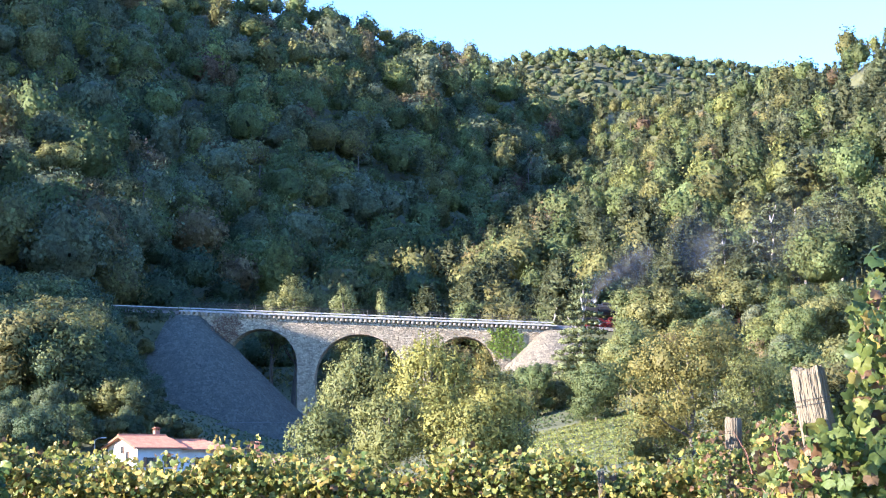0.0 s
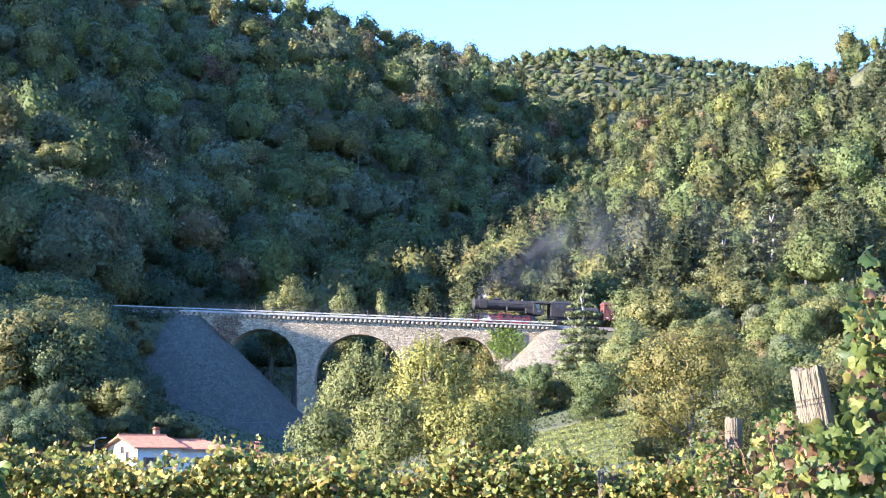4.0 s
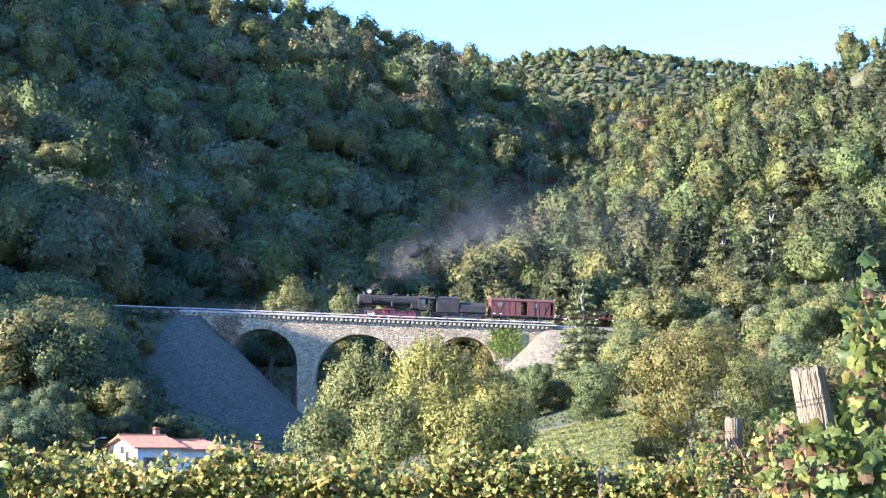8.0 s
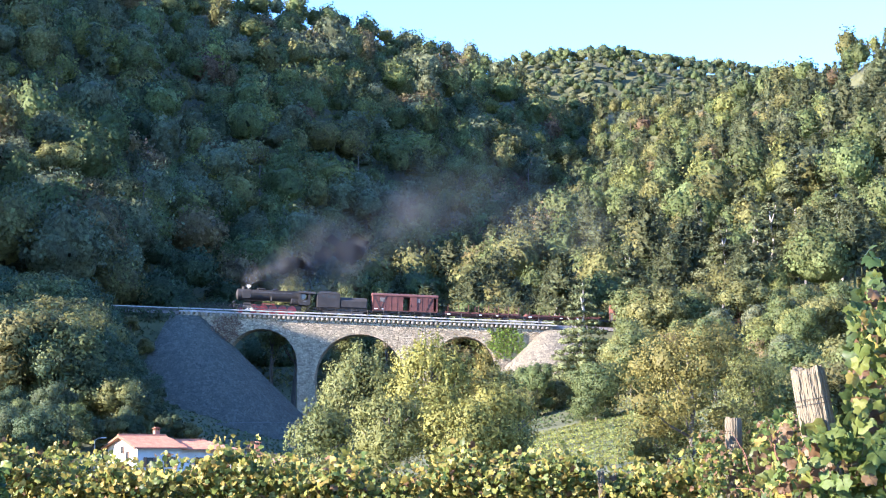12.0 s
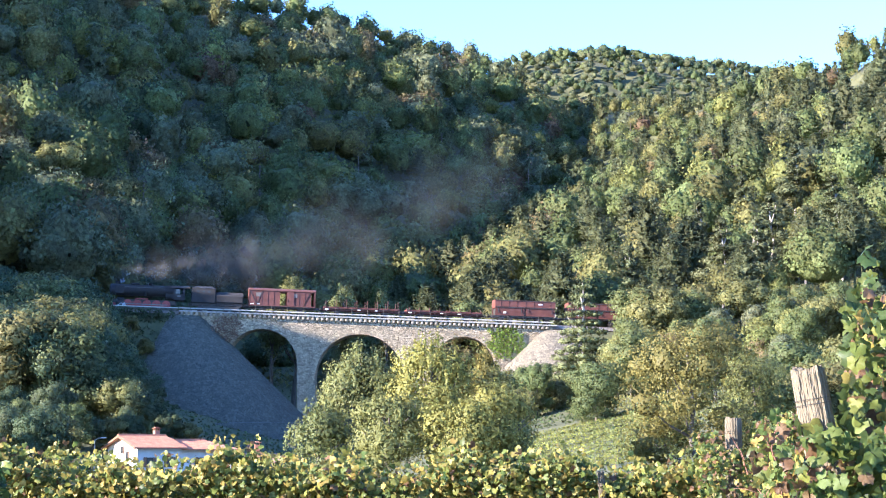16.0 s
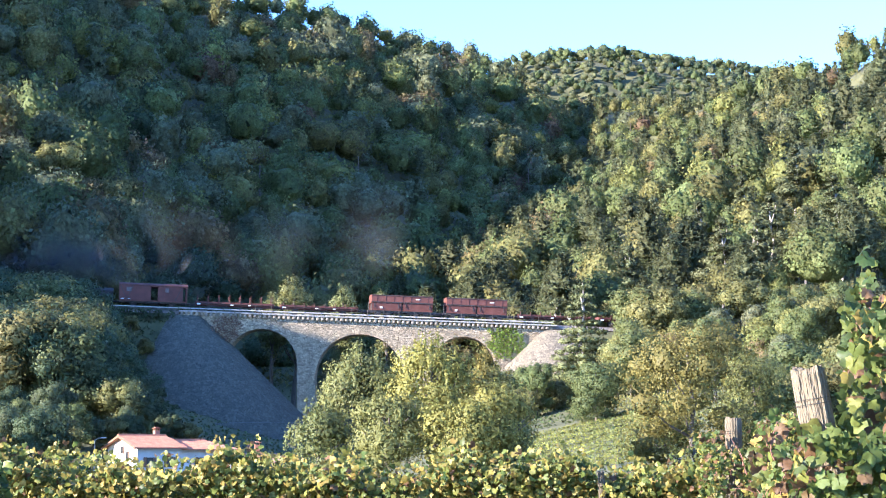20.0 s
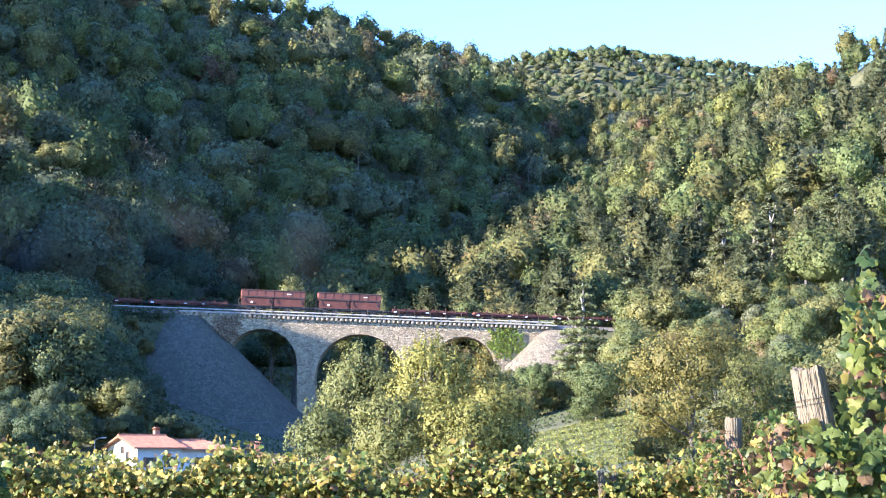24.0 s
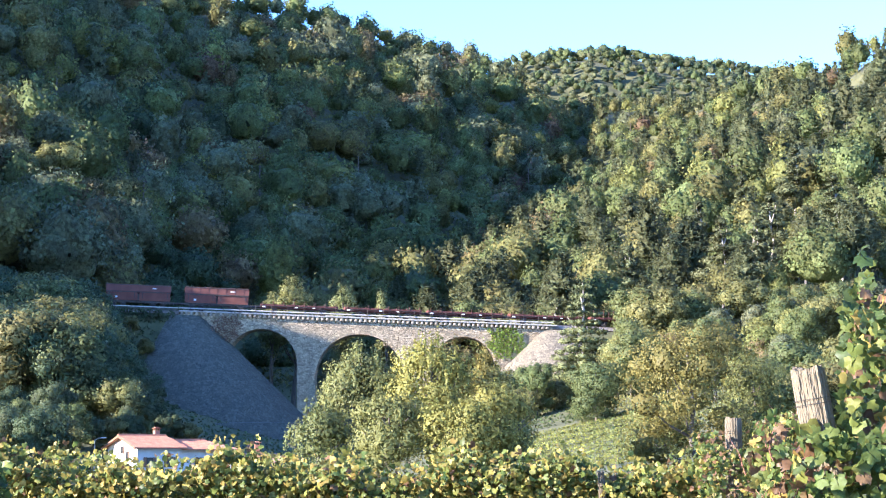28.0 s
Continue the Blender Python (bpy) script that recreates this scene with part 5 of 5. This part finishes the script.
def flat_wagon(lab, stakes_up=.75):
    t = tagged(new("flat_wagon"), lab, "wagon", TRAIN)
    L = 12.9
    underframe(t, L, M_BROWN)
    bm = bmesh.new()
    for i in range(40):
        box(bm, -L / 2 + (i + .5) * L / 40, 0, 1.225, L / 40 - .02, 2.66, .07)
    part("deck", bm, M_PLANK, t, "worn plank deck")
    for s in (-1, 1):
        for i in range(6):
            x = -L / 2 + (i + .5) * L / 6
            bm = bmesh.new()
            box(bm, x, s * 1.36, 1.38, L / 6 - .12, .05, .28, .01)
            for z in (1.30, 1.46):
                box(bm, x, s * 1.40, z, L / 6 - .2, .03, .05)
            part("drop_side", bm, M_BROWN, t)
        for i in range(8):
            x = -L / 2 + .4 + i * (L - .8) / 7
            bm = bmesh.new()
            box(bm, x, s * 1.43, 1.25 + stakes_up / 2, .09, .08, stakes_up, .01)
            part("stake", bm, M_BROWN, t)
    for s in (-1, 1):
        bm = bmesh.new()
        box(bm, s * (L / 2 - .03), 0, 1.42, .05, 2.6, .36)
        part("end_board", bm, M_BROWN, t)
        bm = bmesh.new()
        tube(bm, (s * L * .22, -.55, .72), (-s * L * .22, -.55, .72), .04, seg=6)
        part("truss_rod", bm, M_IRON, t)
    marks(t, ((-L / 2 + .55, 1.08, .55, .2), (-.5, 1.1, .5, .14), (2.4, 1.1, .4, .14)))
    for x in (-4.0, 4.0):
        wheelset(t, x, .47, M_IRON)
        axle_gear(t, x)
    return t


def hopper_wagon():
    t = tagged(new("hopper_wagon"), "red-brown hopper wagon with sloping sides and discharge flaps", "wagon", TRAIN)
    L = 10.4
    underframe(t, L + 1.2)
    h = L / 2
    bm = bmesh.new()
    a = [(-1.36, 2.5), (-1.45, 2.75), (-1.42, 3.72), (-1.25, 3.86), (1.25, 3.86), (1.42, 3.72), (1.45, 2.75), (1.36, 2.5)]
    rows = [[bm.verts.new((x, y, z)) for y, z in a] for x in (-h, h)]
    for i in range(8):
        bm.faces.new((rows[0][i], rows[1][i], rows[1][(i + 1) % 8], rows[0][(i + 1) % 8]))
    bm.faces.new(rows[0][::-1]), bm.faces.new(rows[1])
    part("upper_body", bm, M_HOPPER, t, "dusty red-brown steel body")
    for s in (-1, 1):
        bm = bmesh.new()
        box(bm, 0, s * 1.47, 3.76, L + .1, .07, .1)
        box(bm, 0, s * 1.47, 2.62, L + .1, .08, .12)
        part("rim", bm, M_IRON, t)
        for x0, x1 in ((-h + .05, -.14), (.14, h - .05)):
            bm = bmesh.new()
            q = [(x0, 1.40, 2.55), (x1, 1.40, 2.55), (x1, 1.22, 1.25), (x0, 1.22, 1.25)]
            vs = [bm.verts.new((x, s * y, z)) for x, y, z in q] + [bm.verts.new((x, s * (y - .06), z)) for x, y, z in q]
            bm.faces.new(vs[:4]), bm.faces.new(vs[4:][::-1])
            for k in range(4):
                bm.faces.new((vs[k], vs[4 + k], vs[4 + (k + 1) % 4], vs[(k + 1) % 4]))
            f = part("discharge_flap", bm, M_HOPPER, t)
            for x in (x0 + .5, x1 - .5):
                bm = bmesh.new()
                box(bm, x, s * 1.37, 2.1, .1, .06, .9)
                part("hinge", bm, M_IRON, f)
        for x in np.linspace(-h + .9, h - .9, 7):
            bm = bmesh.new()
            box(bm, x, s * 1.46, 3.2, .06, .05, .95)
            part("rib", bm, M_HOPPER, t)
    bm = bmesh.new()
    box(bm, 0, 0, 1.85, L - .3, 1.9, 1.2, .1)
    part("chute", bm, M_IRON, t)
    for s in (-1, 1):
        bm = bmesh.new()
        for y in (-1.15, -.8):
            tube(bm, (s * (h + .45), y, 1.15), (s * (h + .45), y, 2.6), .02, seg=6)
        for z in np.linspace(1.3, 2.5, 5):
            tube(bm, (s * (h + .45), -1.15, z), (s * (h + .45), -.8, z), .018, seg=6)
        part("ladder", bm, M_IRON, t)
    marks(t, ())
    bm = bmesh.new()
    box(bm, 2.6, -1.455, 3.25, .75, .02, .16)
    part("marking", bm, M_WHITE, t, "faded white stencilled bar")
    bm = bmesh.new()
    box(bm, -3.55, -1.36, 1.75, .4, .03, .3)
    part("placard", bm, M_WHITE, t, "small white placard")
    for x in (-4.0, -2.4, 2.4, 4.0):
        wheelset(t, x, .46, M_IRON)
        axle_gear(t, x)
    return t


def boiler_ring(bm, x0, x1, r0, r1, z, seg=28):
    tube(bm, (x0, 0, z), (x1, 0, z), r0, r1, seg)


CHIMNEY_X = -4.72


def locomotive():
    t = tagged(new("steam_locomotive"), "sooty black steam locomotive with red wheels and valve gear", "locomotive", TRAIN)
    zb = 3.05
    bm = bmesh.new()
    boiler_ring(bm, -3.6, 3.1, .87, .87, zb)
    part("boiler", bm, M_BLACK, t, smooth=False)
    bm = bmesh.new()
    boiler_ring(bm, -5.75, -3.6, .92, .92, zb)
    boiler_ring(bm, -5.9, -5.75, .72, .9, zb)
    sb = part("smokebox", bm, M_BLACK, t)
    bm = bmesh.new()
    boiler_ring(bm, -6.0, -5.9, .55, .6, zb, 20)
    tube(bm, (-6.08, -.35, zb), (-6.08, .35, zb), .03, seg=6)
    part("smokebox_door", bm, M_BLACK, sb)
    bm = bmesh.new()
    for x in (-2.4, -1.0, .4, 1.8, 3.0):
        boiler_ring(bm, x - .05, x + .05, .885, .885, zb)
    part("boiler_band", bm, M_BLACK, t)
    bm = bmesh.new()
    boiler_ring(bm, 3.1, 4.6, .9, .95, zb)
    box(bm, 3.8, 0, 2.3, 1.6, 1.6, 1.3, .1)
    part("firebox", bm, M_BLACK, t)
    bm = bmesh.new()
    tube(bm, (CHIMNEY_X, 0, zb + .82), (CHIMNEY_X, 0, zb + 1.22), .36, .38, 18, False)
    tube(bm, (CHIMNEY_X, 0, zb + 1.22), (CHIMNEY_X, 0, zb + 1.30), .44, .42, 18, False)
    part("chimney", bm, M_BLACK, t)
    for x, w, nm in ((-1.9, 1.5, "sand_dome"), (.5, 1.0, "steam_dome")):
        bm = bmesh.new()
        box(bm, x, 0, zb + .98, w, .75, .42, .16)
        part(nm, bm, M_BLACK, t)
    bm = bmesh.new()
    tube(bm, (2.6, 0, zb + .85), (2.6, 0, zb + 1.2), .09, .07, 10)
    part("safety_valve", bm, M_STEEL, t)
    for s in (-1, 1):
        bm = bmesh.new()
        box(bm, -4.4, s * 1.32, 3.0, 1.35, .05, 1.25, .02)
        part("smoke_deflector", bm, M_BLACK, t)
        bm = bmesh.new()
        box(bm, -.3, s * 1.22, 2.02, 8.6, .62, .05)
        part("running_board", bm, M_BLACK, t)
        bm = bmesh.new()
        tube(bm, (-4.85, s * 1.12, .82), (-3.55, s * 1.12, .82), .46, seg=18)
        tube(bm, (-4.75, s * 1.12, 1.42), (-3.65, s * 1.12, 1.42), .24, seg=14)
        tube(bm, (-4.9, s * 1.12, .82), (-4.85, s * 1.12, .82), .36, seg=14)
        part("cylinder", bm, M_BLACK, t)
        bm = bmesh.new()
        box(bm, -2.4, s * 1.12, .98, 2.2, .07, .1)
        box(bm, -2.4, s * 1.12, .62, 2.2, .07, .1)
        box(bm, -1.75, s * 1.1, 1.2, .12, .1, 1.0)
        box(bm, -.7, s * 1.18, 1.55, 1.9, .08, .16)
        part("slide_bar", bm, M_RED, t, "red valve gear")
        bm = bmesh.new()
        tube(bm, (-.2, s * 1.05, 2.1), (-.2, s * 1.05, 2.75), .2, seg=10)
        part("air_pump", bm, M_BLACK, t)
        bm = bmesh.new()
        tube(bm, (-3.6, s * .95, 3.42), (3.0, s * 1.02, 3.42), .03, seg=6)
        part("handrail", bm, M_STEEL, t)
    # frame and wheels
    bm = bmesh.new()
    for y in (-.5, .5):
        box(bm, -.4, y, 1.1, 10.4, .1, .75)
    part("frame", bm, M_IRON, t)
    bm = bmesh.new()
    box(bm, -6.35, 0, 1.08, .12, 2.7, .5, .02)
    box(bm, -6.1, 0, 1.34, .6, 2.5, .06)
    part("buffer_beam", bm, M_IRON, t)
    buffers(t, -6.4, -1)
    for y in (-.9, .9):
        bm = bmesh.new()
        tube(bm, (-6.5, y, 1.75), (-6.25, y, 1.75), .15, seg=12)
        part("headlamp", bm, M_STEEL, t)
    wheelset(t, -5.2, .425, M_RED, 6)
    axles = [-3.0, -1.45, .1, 1.65, 3.2]
    for x in axles:
        wheelset(t, x, .70, M_RED, 10)
    bm = bmesh.new()
    for s in (-1, 1):
        box(bm, .1, s * .95, .70, 6.4, .07, .14)
        box(bm, -2.6, s * 1.08, .74, 2.6, .07, .13)
    part("coupling_rod", bm, M_STEEL, t)
    # cab
    bm = bmesh.new()
    box(bm, 4.3, 0, 2.6, .06, 2.76, 1.95)
    cab = part("cab", bm, M_BLACK, t)
    for s in (-1, 1):
        for nm, x, z, lx, lz in (("side_panel", 5.2, 2.05, 1.9, .9), ("window_post", 4.42, 3.0, .34, 1.0), ("window_post", 5.98, 3.0, .34, 1.0), ("top_rail", 5.2, 3.57, 1.9, .14)):
            bm = bmesh.new()
            box(bm, x, s * 1.42, z, lx, .05, lz, .01)
            part(nm, bm, M_BLACK, cab)
    bm = bmesh.new()
    sec = [(1.55 * math.cos(a), 3.52 + .45 * math.sin(a)) for a in np.linspace(0, math.pi, 13)]
    rows = [[bm.verts.new((x, y, z)) for y, z in sec] for x in (4.1, 7.0)]
    for i in range(12):
        bm.faces.new((rows[0][i], rows[1][i], rows[1][i + 1], rows[0][i + 1]))
    bm.faces.new(rows[0]), bm.faces.new(rows[1][::-1]), bm.faces.new((rows[0][0], rows[0][-1], rows[1][-1], rows[1][0]))
    part("cab_roof", bm, M_BLACK, cab)
    for s in (-1, 1):
        bm = bmesh.new()
        box(bm, 5.0, s * 1.40, 3.0, .7, .02, .75)
        part("cab_window", bm, M_DARK, cab)
        bm = bmesh.new()
        box(bm, 5.2, s * 1.452, 2.2, .6, .012, .22)
        part("number_plate", bm, M_STEEL, cab, "small pale plate")
        bm = bmesh.new()
        for z in (.6, .95, 1.3):
            box(bm, 6.0, s * 1.35, z, .45, .25, .04)
        part("step", bm, M_IRON, t)
    return t


def tender():
    t = tagged(new("tender"), "black locomotive tender with a tall cabin and a low tub", "tender", TRAIN)
    underframe(t, 8.2)
    bm = bmesh.new()
    box(bm, -2.3, 0, 2.5, 3.9, 2.8, 2.4, .08)
    tall = part("cabin", bm, M_BLACK, t)
    bm = bmesh.new()
    q = [(-4.25, 1.41, 3.69), (-3.6, .9, 4.05), (-1.0, .9, 4.05), (-.35, 1.41, 3.69)]
    lo = [[bm.verts.new((x, s * y, z)) for x, y, z in q] for s in (-1, 1)]
    for i in range(3):
        bm.faces.new((lo[0][i], lo[0][i + 1], lo[1][i + 1], lo[1][i]))
    bm.faces.new(lo[0]), bm.faces.new(lo[1][::-1]), bm.faces.new((lo[0][0], lo[1][0], lo[1][3], lo[0][3]))
    part("roof", bm, M_COAL, tall)
    for s in (-1, 1):
        for x in (-3.2, -2.3, -1.4):
            bm = bmesh.new()
            box(bm, x, s * 1.402, 3.15, .32, .03, .3)
            part("window", bm, M_DARK, tall)
    bm = bmesh.new()
    tube(bm, (-.3, 0, 1.95), (4.2, 0, 1.95), 1.3, seg=24)
    box(bm, 1.95, 0, 2.05, 4.45, 2.7, 1.3, .15)
    part("tub", bm, M_BLACK, t)
    bm = bmesh.new()
    for s in (-1, 1):
        box(bm, .2, s * 1.2, .62, 6.6, .08, .35)
    part("bogie_frame", bm, M_IRON, t)
    for x in (-2.8, -1.1, 1.5, 3.1):
        wheelset(t, x, .47, M_IRON)
        axle_gear(t, x)
    return t


# order of the train, measured back from the covered wagon's leading end
def lead_x(t):
    return 45.94 - 4.665 * t - 0.01422 * t * t


consist = [(locomotive(), -16.5), (tender(), -5.0), (covered_wagon(), 5.6)]
flat = flat_wagon("red-brown flat wagon with low drop sides and tall stakes", 1.45)
consist.append((flat, 18.9))
low_flat = flat_wagon("red-brown flat wagon with low drop sides and short stakes", .72)
consist.append((low_flat, 32.9))


def copy_vehicle(src, m=Matrix()):
    """A further vehicle of the same kind, with its own turning wheels."""
    c = copy_thing(src, m)
    pairs = {o.name.split(".")[0]: o for o in c.children}
    old = [w for w in turning if w[0].parent == src]
    mine = [o for o in c.children if o.name.startswith("wheelset")]
    for (w, x, r), o in zip(old, mine):
        turning.append((o, x, r))
    return c


hop = hopper_wagon()
consist.append((hop, 46.7))
consist.append((copy_vehicle(hop), 59.4))
for k in range(5):
    consist.append((copy_vehicle(low_flat if k % 2 else flat if k == 4 else low_flat), 73.0 + 14.05 * k))


def motions():
    steps = [i * 1.0 for i in range(29)]
    for thing, off in consist:
        walk(thing, [(t, slope_pose(lead_x(t) + off / 1.0163)) for t in steps])
    n = 240
    for w, x, r in turning:
        walk(w, [(28.0 * i / n, pose(x, 0, r, 0, math.degrees(-(lead_x(0) - lead_x(28.0 * i / n)) * 1.0163 / r), 0)) for i in range(n + 1)])
    for thing, rows in rolling:
        walk(thing, rows)


# ---- smoke and steam, in rigid wisps ----
def haze(name, colour, solid):
    m, n, l, b = shader(name)
    geo, mr, hsv = n.new("ShaderNodeNewGeometry"), n.new("ShaderNodeMapRange"), n.new("ShaderNodeHueSaturation")
    mr.inputs["To Min"].default_value, mr.inputs["To Max"].default_value = .85, 1.15
    l.new(geo.outputs["Random Per Island"], mr.inputs["Value"])
    l.new(mr.outputs["Result"], hsv.inputs["Value"])
    hsv.inputs["Color"].default_value = (*colour, 1)
    d, t, tl, mx, ms = n.new("ShaderNodeBsdfDiffuse"), n.new("ShaderNodeBsdfTransparent"), n.new("ShaderNodeBsdfTranslucent"), n.new("ShaderNodeMixShader"), n.new("ShaderNodeMixShader")
    l.new(hsv.outputs["Color"], d.inputs["Color"])
    l.new(hsv.outputs["Color"], tl.inputs["Color"])
    mx.inputs["Fac"].default_value = .5
    l.new(d.outputs["BSDF"], mx.inputs[1])
    l.new(tl.outputs["BSDF"], mx.inputs[2])
    at, ml = n.new("ShaderNodeAttribute"), n.new("ShaderNodeMath")
    at.attribute_name = "tint"
    ml.operation = "MULTIPLY"
    ml.inputs[1].default_value = solid
    l.new(at.outputs["Fac"], ml.inputs[0])
    l.new(ml.outputs[0], ms.inputs["Fac"])
    l.new(t.outputs["BSDF"], ms.inputs[1])
    l.new(mx.outputs["Shader"], ms.inputs[2])
    l.new(ms.outputs["Shader"], n["Material Output"].inputs["Surface"])
    return m


M_SMOKE = haze("coal_smoke", (.085, .088, .09), .62)
M_CLOUD = haze("spread_smoke", (.10, .108, .115), .33)
M_HAZE = haze("thin_smoke", (.11, .122, .135), .13)
M_STEAM = haze("white_steam", (.8, .81, .83), .6)


def wisp_mesh(name, seed, half, r, count, size, mat, facing=.55):
    """Soft veils of smoke: bowl-shaped patches, thinning out to nothing at their uneven rim."""
    rg = np.random.default_rng(seed)
    p = np.clip(rg.normal(size=(count, 3)) * .5, -1, 1) * np.array([half, r, r])
    V, Q, D = [], [], []
    k = 9
    for c in p:
        nn = (Vector((0, -1, .25)) + Vector(rg.normal(size=3)) * facing).normalized()
        t = nn.orthogonal().normalized()
        bt = nn.cross(t)
        s = size * rg.uniform(.75, 1.3)
        off, long = rg.uniform(0, 9, 3), rg.uniform(.8, 1.25)
        base = len(V)
        for i in range(k):
            for j in range(k):
                u, v = 2 * i / (k - 1) - 1, 2 * j / (k - 1) - 1
                d2 = u * u + v * v
                rag = noise.noise(Vector((u * 1.6 + off[0], v * 1.6 + off[1], off[2])))
                V.append(Vector(c) + (t * u * long + bt * v) * s + nn * s * (.35 * d2 + .25 * rag))
                D.append(max(0.0, 1 - d2) ** 1.6 * min(1.0, max(0.0, .85 + .9 * rag)))
        Q += [[base + k * i + j, base + k * i + j + 1, base + k * (i + 1) + j + 1, base + k * (i + 1) + j] for i in range(k - 1) for j in range(k - 1)]
    me = quad_mesh(name, np.array(V), np.array(Q), np.repeat(np.array(D)[:, None], 3, 1))
    me.shade_smooth()
    me.materials.append(mat)
    return me


smoke_meshes = [wisp_mesh("smoke", 60 + i, .5, .4, 1, 1.5, M_SMOKE) for i in range(6)]
cloud_meshes = [wisp_mesh("smoke", 90 + i, 1.2, 1.0, 1, 4.2, M_CLOUD) for i in range(5)]
haze_meshes = [wisp_mesh("smoke", 70 + i, 3, 2, 1, 8.5, M_HAZE, .35) for i in range(4)]
steam_meshes = [wisp_mesh("steam", 80 + i, .45, .4, 3, .95, M_STEAM) for i in range(3)]
rg = np.random.default_rng(404)


def loco_pose(t):
    return slope_pose(lead_x(t) - 16.5 / 1.0163)


def drift(name, mesh, label, group, born, mouth, lift, blow, wide, first=0.0, most=9.0, spin=22):
    """A veil of the plume: it joins the plume at the age first and thins away into the ground after its life."""
    ob = tagged(new(name, mesh), label, name, group, "stuff")
    way = Vector(rg.normal(size=3))
    way.z *= .8
    life = rg.uniform(.7, 1.15) * most
    turn = rg.uniform(-spin, spin, 3)
    src = loco_pose(born) @ Vector(mouth)
    below = Matrix.Translation((src.x, src.y + 30, -40.0))

    def at(a):
        up = lift * (1 - math.exp(-a / 3.2)) + .22 * a + .9 * min(1, a / .3)
        p = src + Vector((.45 * a, blow * a * a / (1 + a * .12), up)) + way * (.12 + wide * a ** .85)
        g = min(1, a / 6)
        return Matrix.Translation(p) @ pose(0, 0, 0, turn[0] * g, turn[1], turn[2] * g)
    t0, t1 = born + max(first, .02), born + life
    if t1 < .1 or t0 > 27.9:
        return bpy.data.objects.remove(ob)
    rows = [(0.0, below), (t0 - .034, below)] if t0 > .05 else []
    ts = [max(0.0, t0)]
    while ts[-1] < min(28.0, t1) - .05:
        ts.append(min(ts[-1] + max(.12, .35 * (ts[-1] - born)), min(28.0, t1)))
    rows += [(t, at(t - born)) for t in ts]
    if t1 < 27.9:
        rows += [(t1 + .034, below), (28.0, below)]
    rolling.append((ob, rows))


def lift_at(t):
    return float(np.interp(t, (-15, 4, 7, 9.5, 12, 16), (13, 15, 13, 7.5, 6, 4)))


def puffs(meshes, label, start, stop, every, first, most, wide):
    born = start
    while born < stop:
        if not (born < 0 and math.sin(born * 1.7) > .8):
            drift("smoke", meshes[int(rg.integers(0, len(meshes)))], label, "smoke of the locomotive",
                  born + rg.uniform(-.3, .3) * every, (CHIMNEY_X, 0, 4.35), lift_at(born) * rg.uniform(.85, 1.15), .45, wide, first, most)
        born += every * (1 if born < 14 else 1.8)


puffs(smoke_meshes, "dense dark grey puff of coal smoke", -3, 21.5, .14, 0, 2.2, .26)
puffs(cloud_meshes, "spreading grey cloud of coal smoke", -9, 21.5, .30, .6, 5.0, .4)
puffs(haze_meshes, "thin drifting veil of coal smoke", -15, 21, 1.1, 2.4, 12, .5)
for b in (1.7, 2.2, 4.7, 5.2, 5.7, 6.2, 6.6, 9.1):
    drift("steam", steam_meshes[int(rg.integers(0, 3))], "puff of white steam", "steam of the locomotive", b, (2.6, 0, 4.3), 3.6, .9, .45, 0, 1.2)
for p, r in (((-4.0, -.2, 4.35), 28), ((-4.3, -1.45, .55), 10), ((-3.6, -1.6, .45), -15)):
    ob = tagged(new("steam", wisp_mesh("steam", 95, .5, .16, 3, .5, M_STEAM)), "small jet of white steam at the locomotive", "steam", "steam of the locomotive", "stuff")
    rolling.append((ob, [(float(t), loco_pose(t) @ Matrix.Translation(p) @ pose(0, 0, 0, 0, -r, 0)) for t in range(29)]))


# the vines stir in the wind
for thing, (bx, by), most in ((near_vine, (1.6, 7.1), .9), (second_vine, (2.9, 16.6), .6), (edge_vine, (-2.1, 8.0), .9)):
    rows = []
    for i in range(57):
        t = .5 * i
        gust = .55 + .45 * math.sin(.5 * t + bx)
        a, b = most * gust * math.sin(2.1 * t + by) * .6, most * gust * math.sin(1.5 * t + bx) * .8
        rows.append((t, Matrix.Translation((bx, by, 0)) @ pose(0, 0, 0, a, b, 0) @ Matrix.Translation((-bx, -by, 0))))
    rolling.append((thing, rows))


motions()
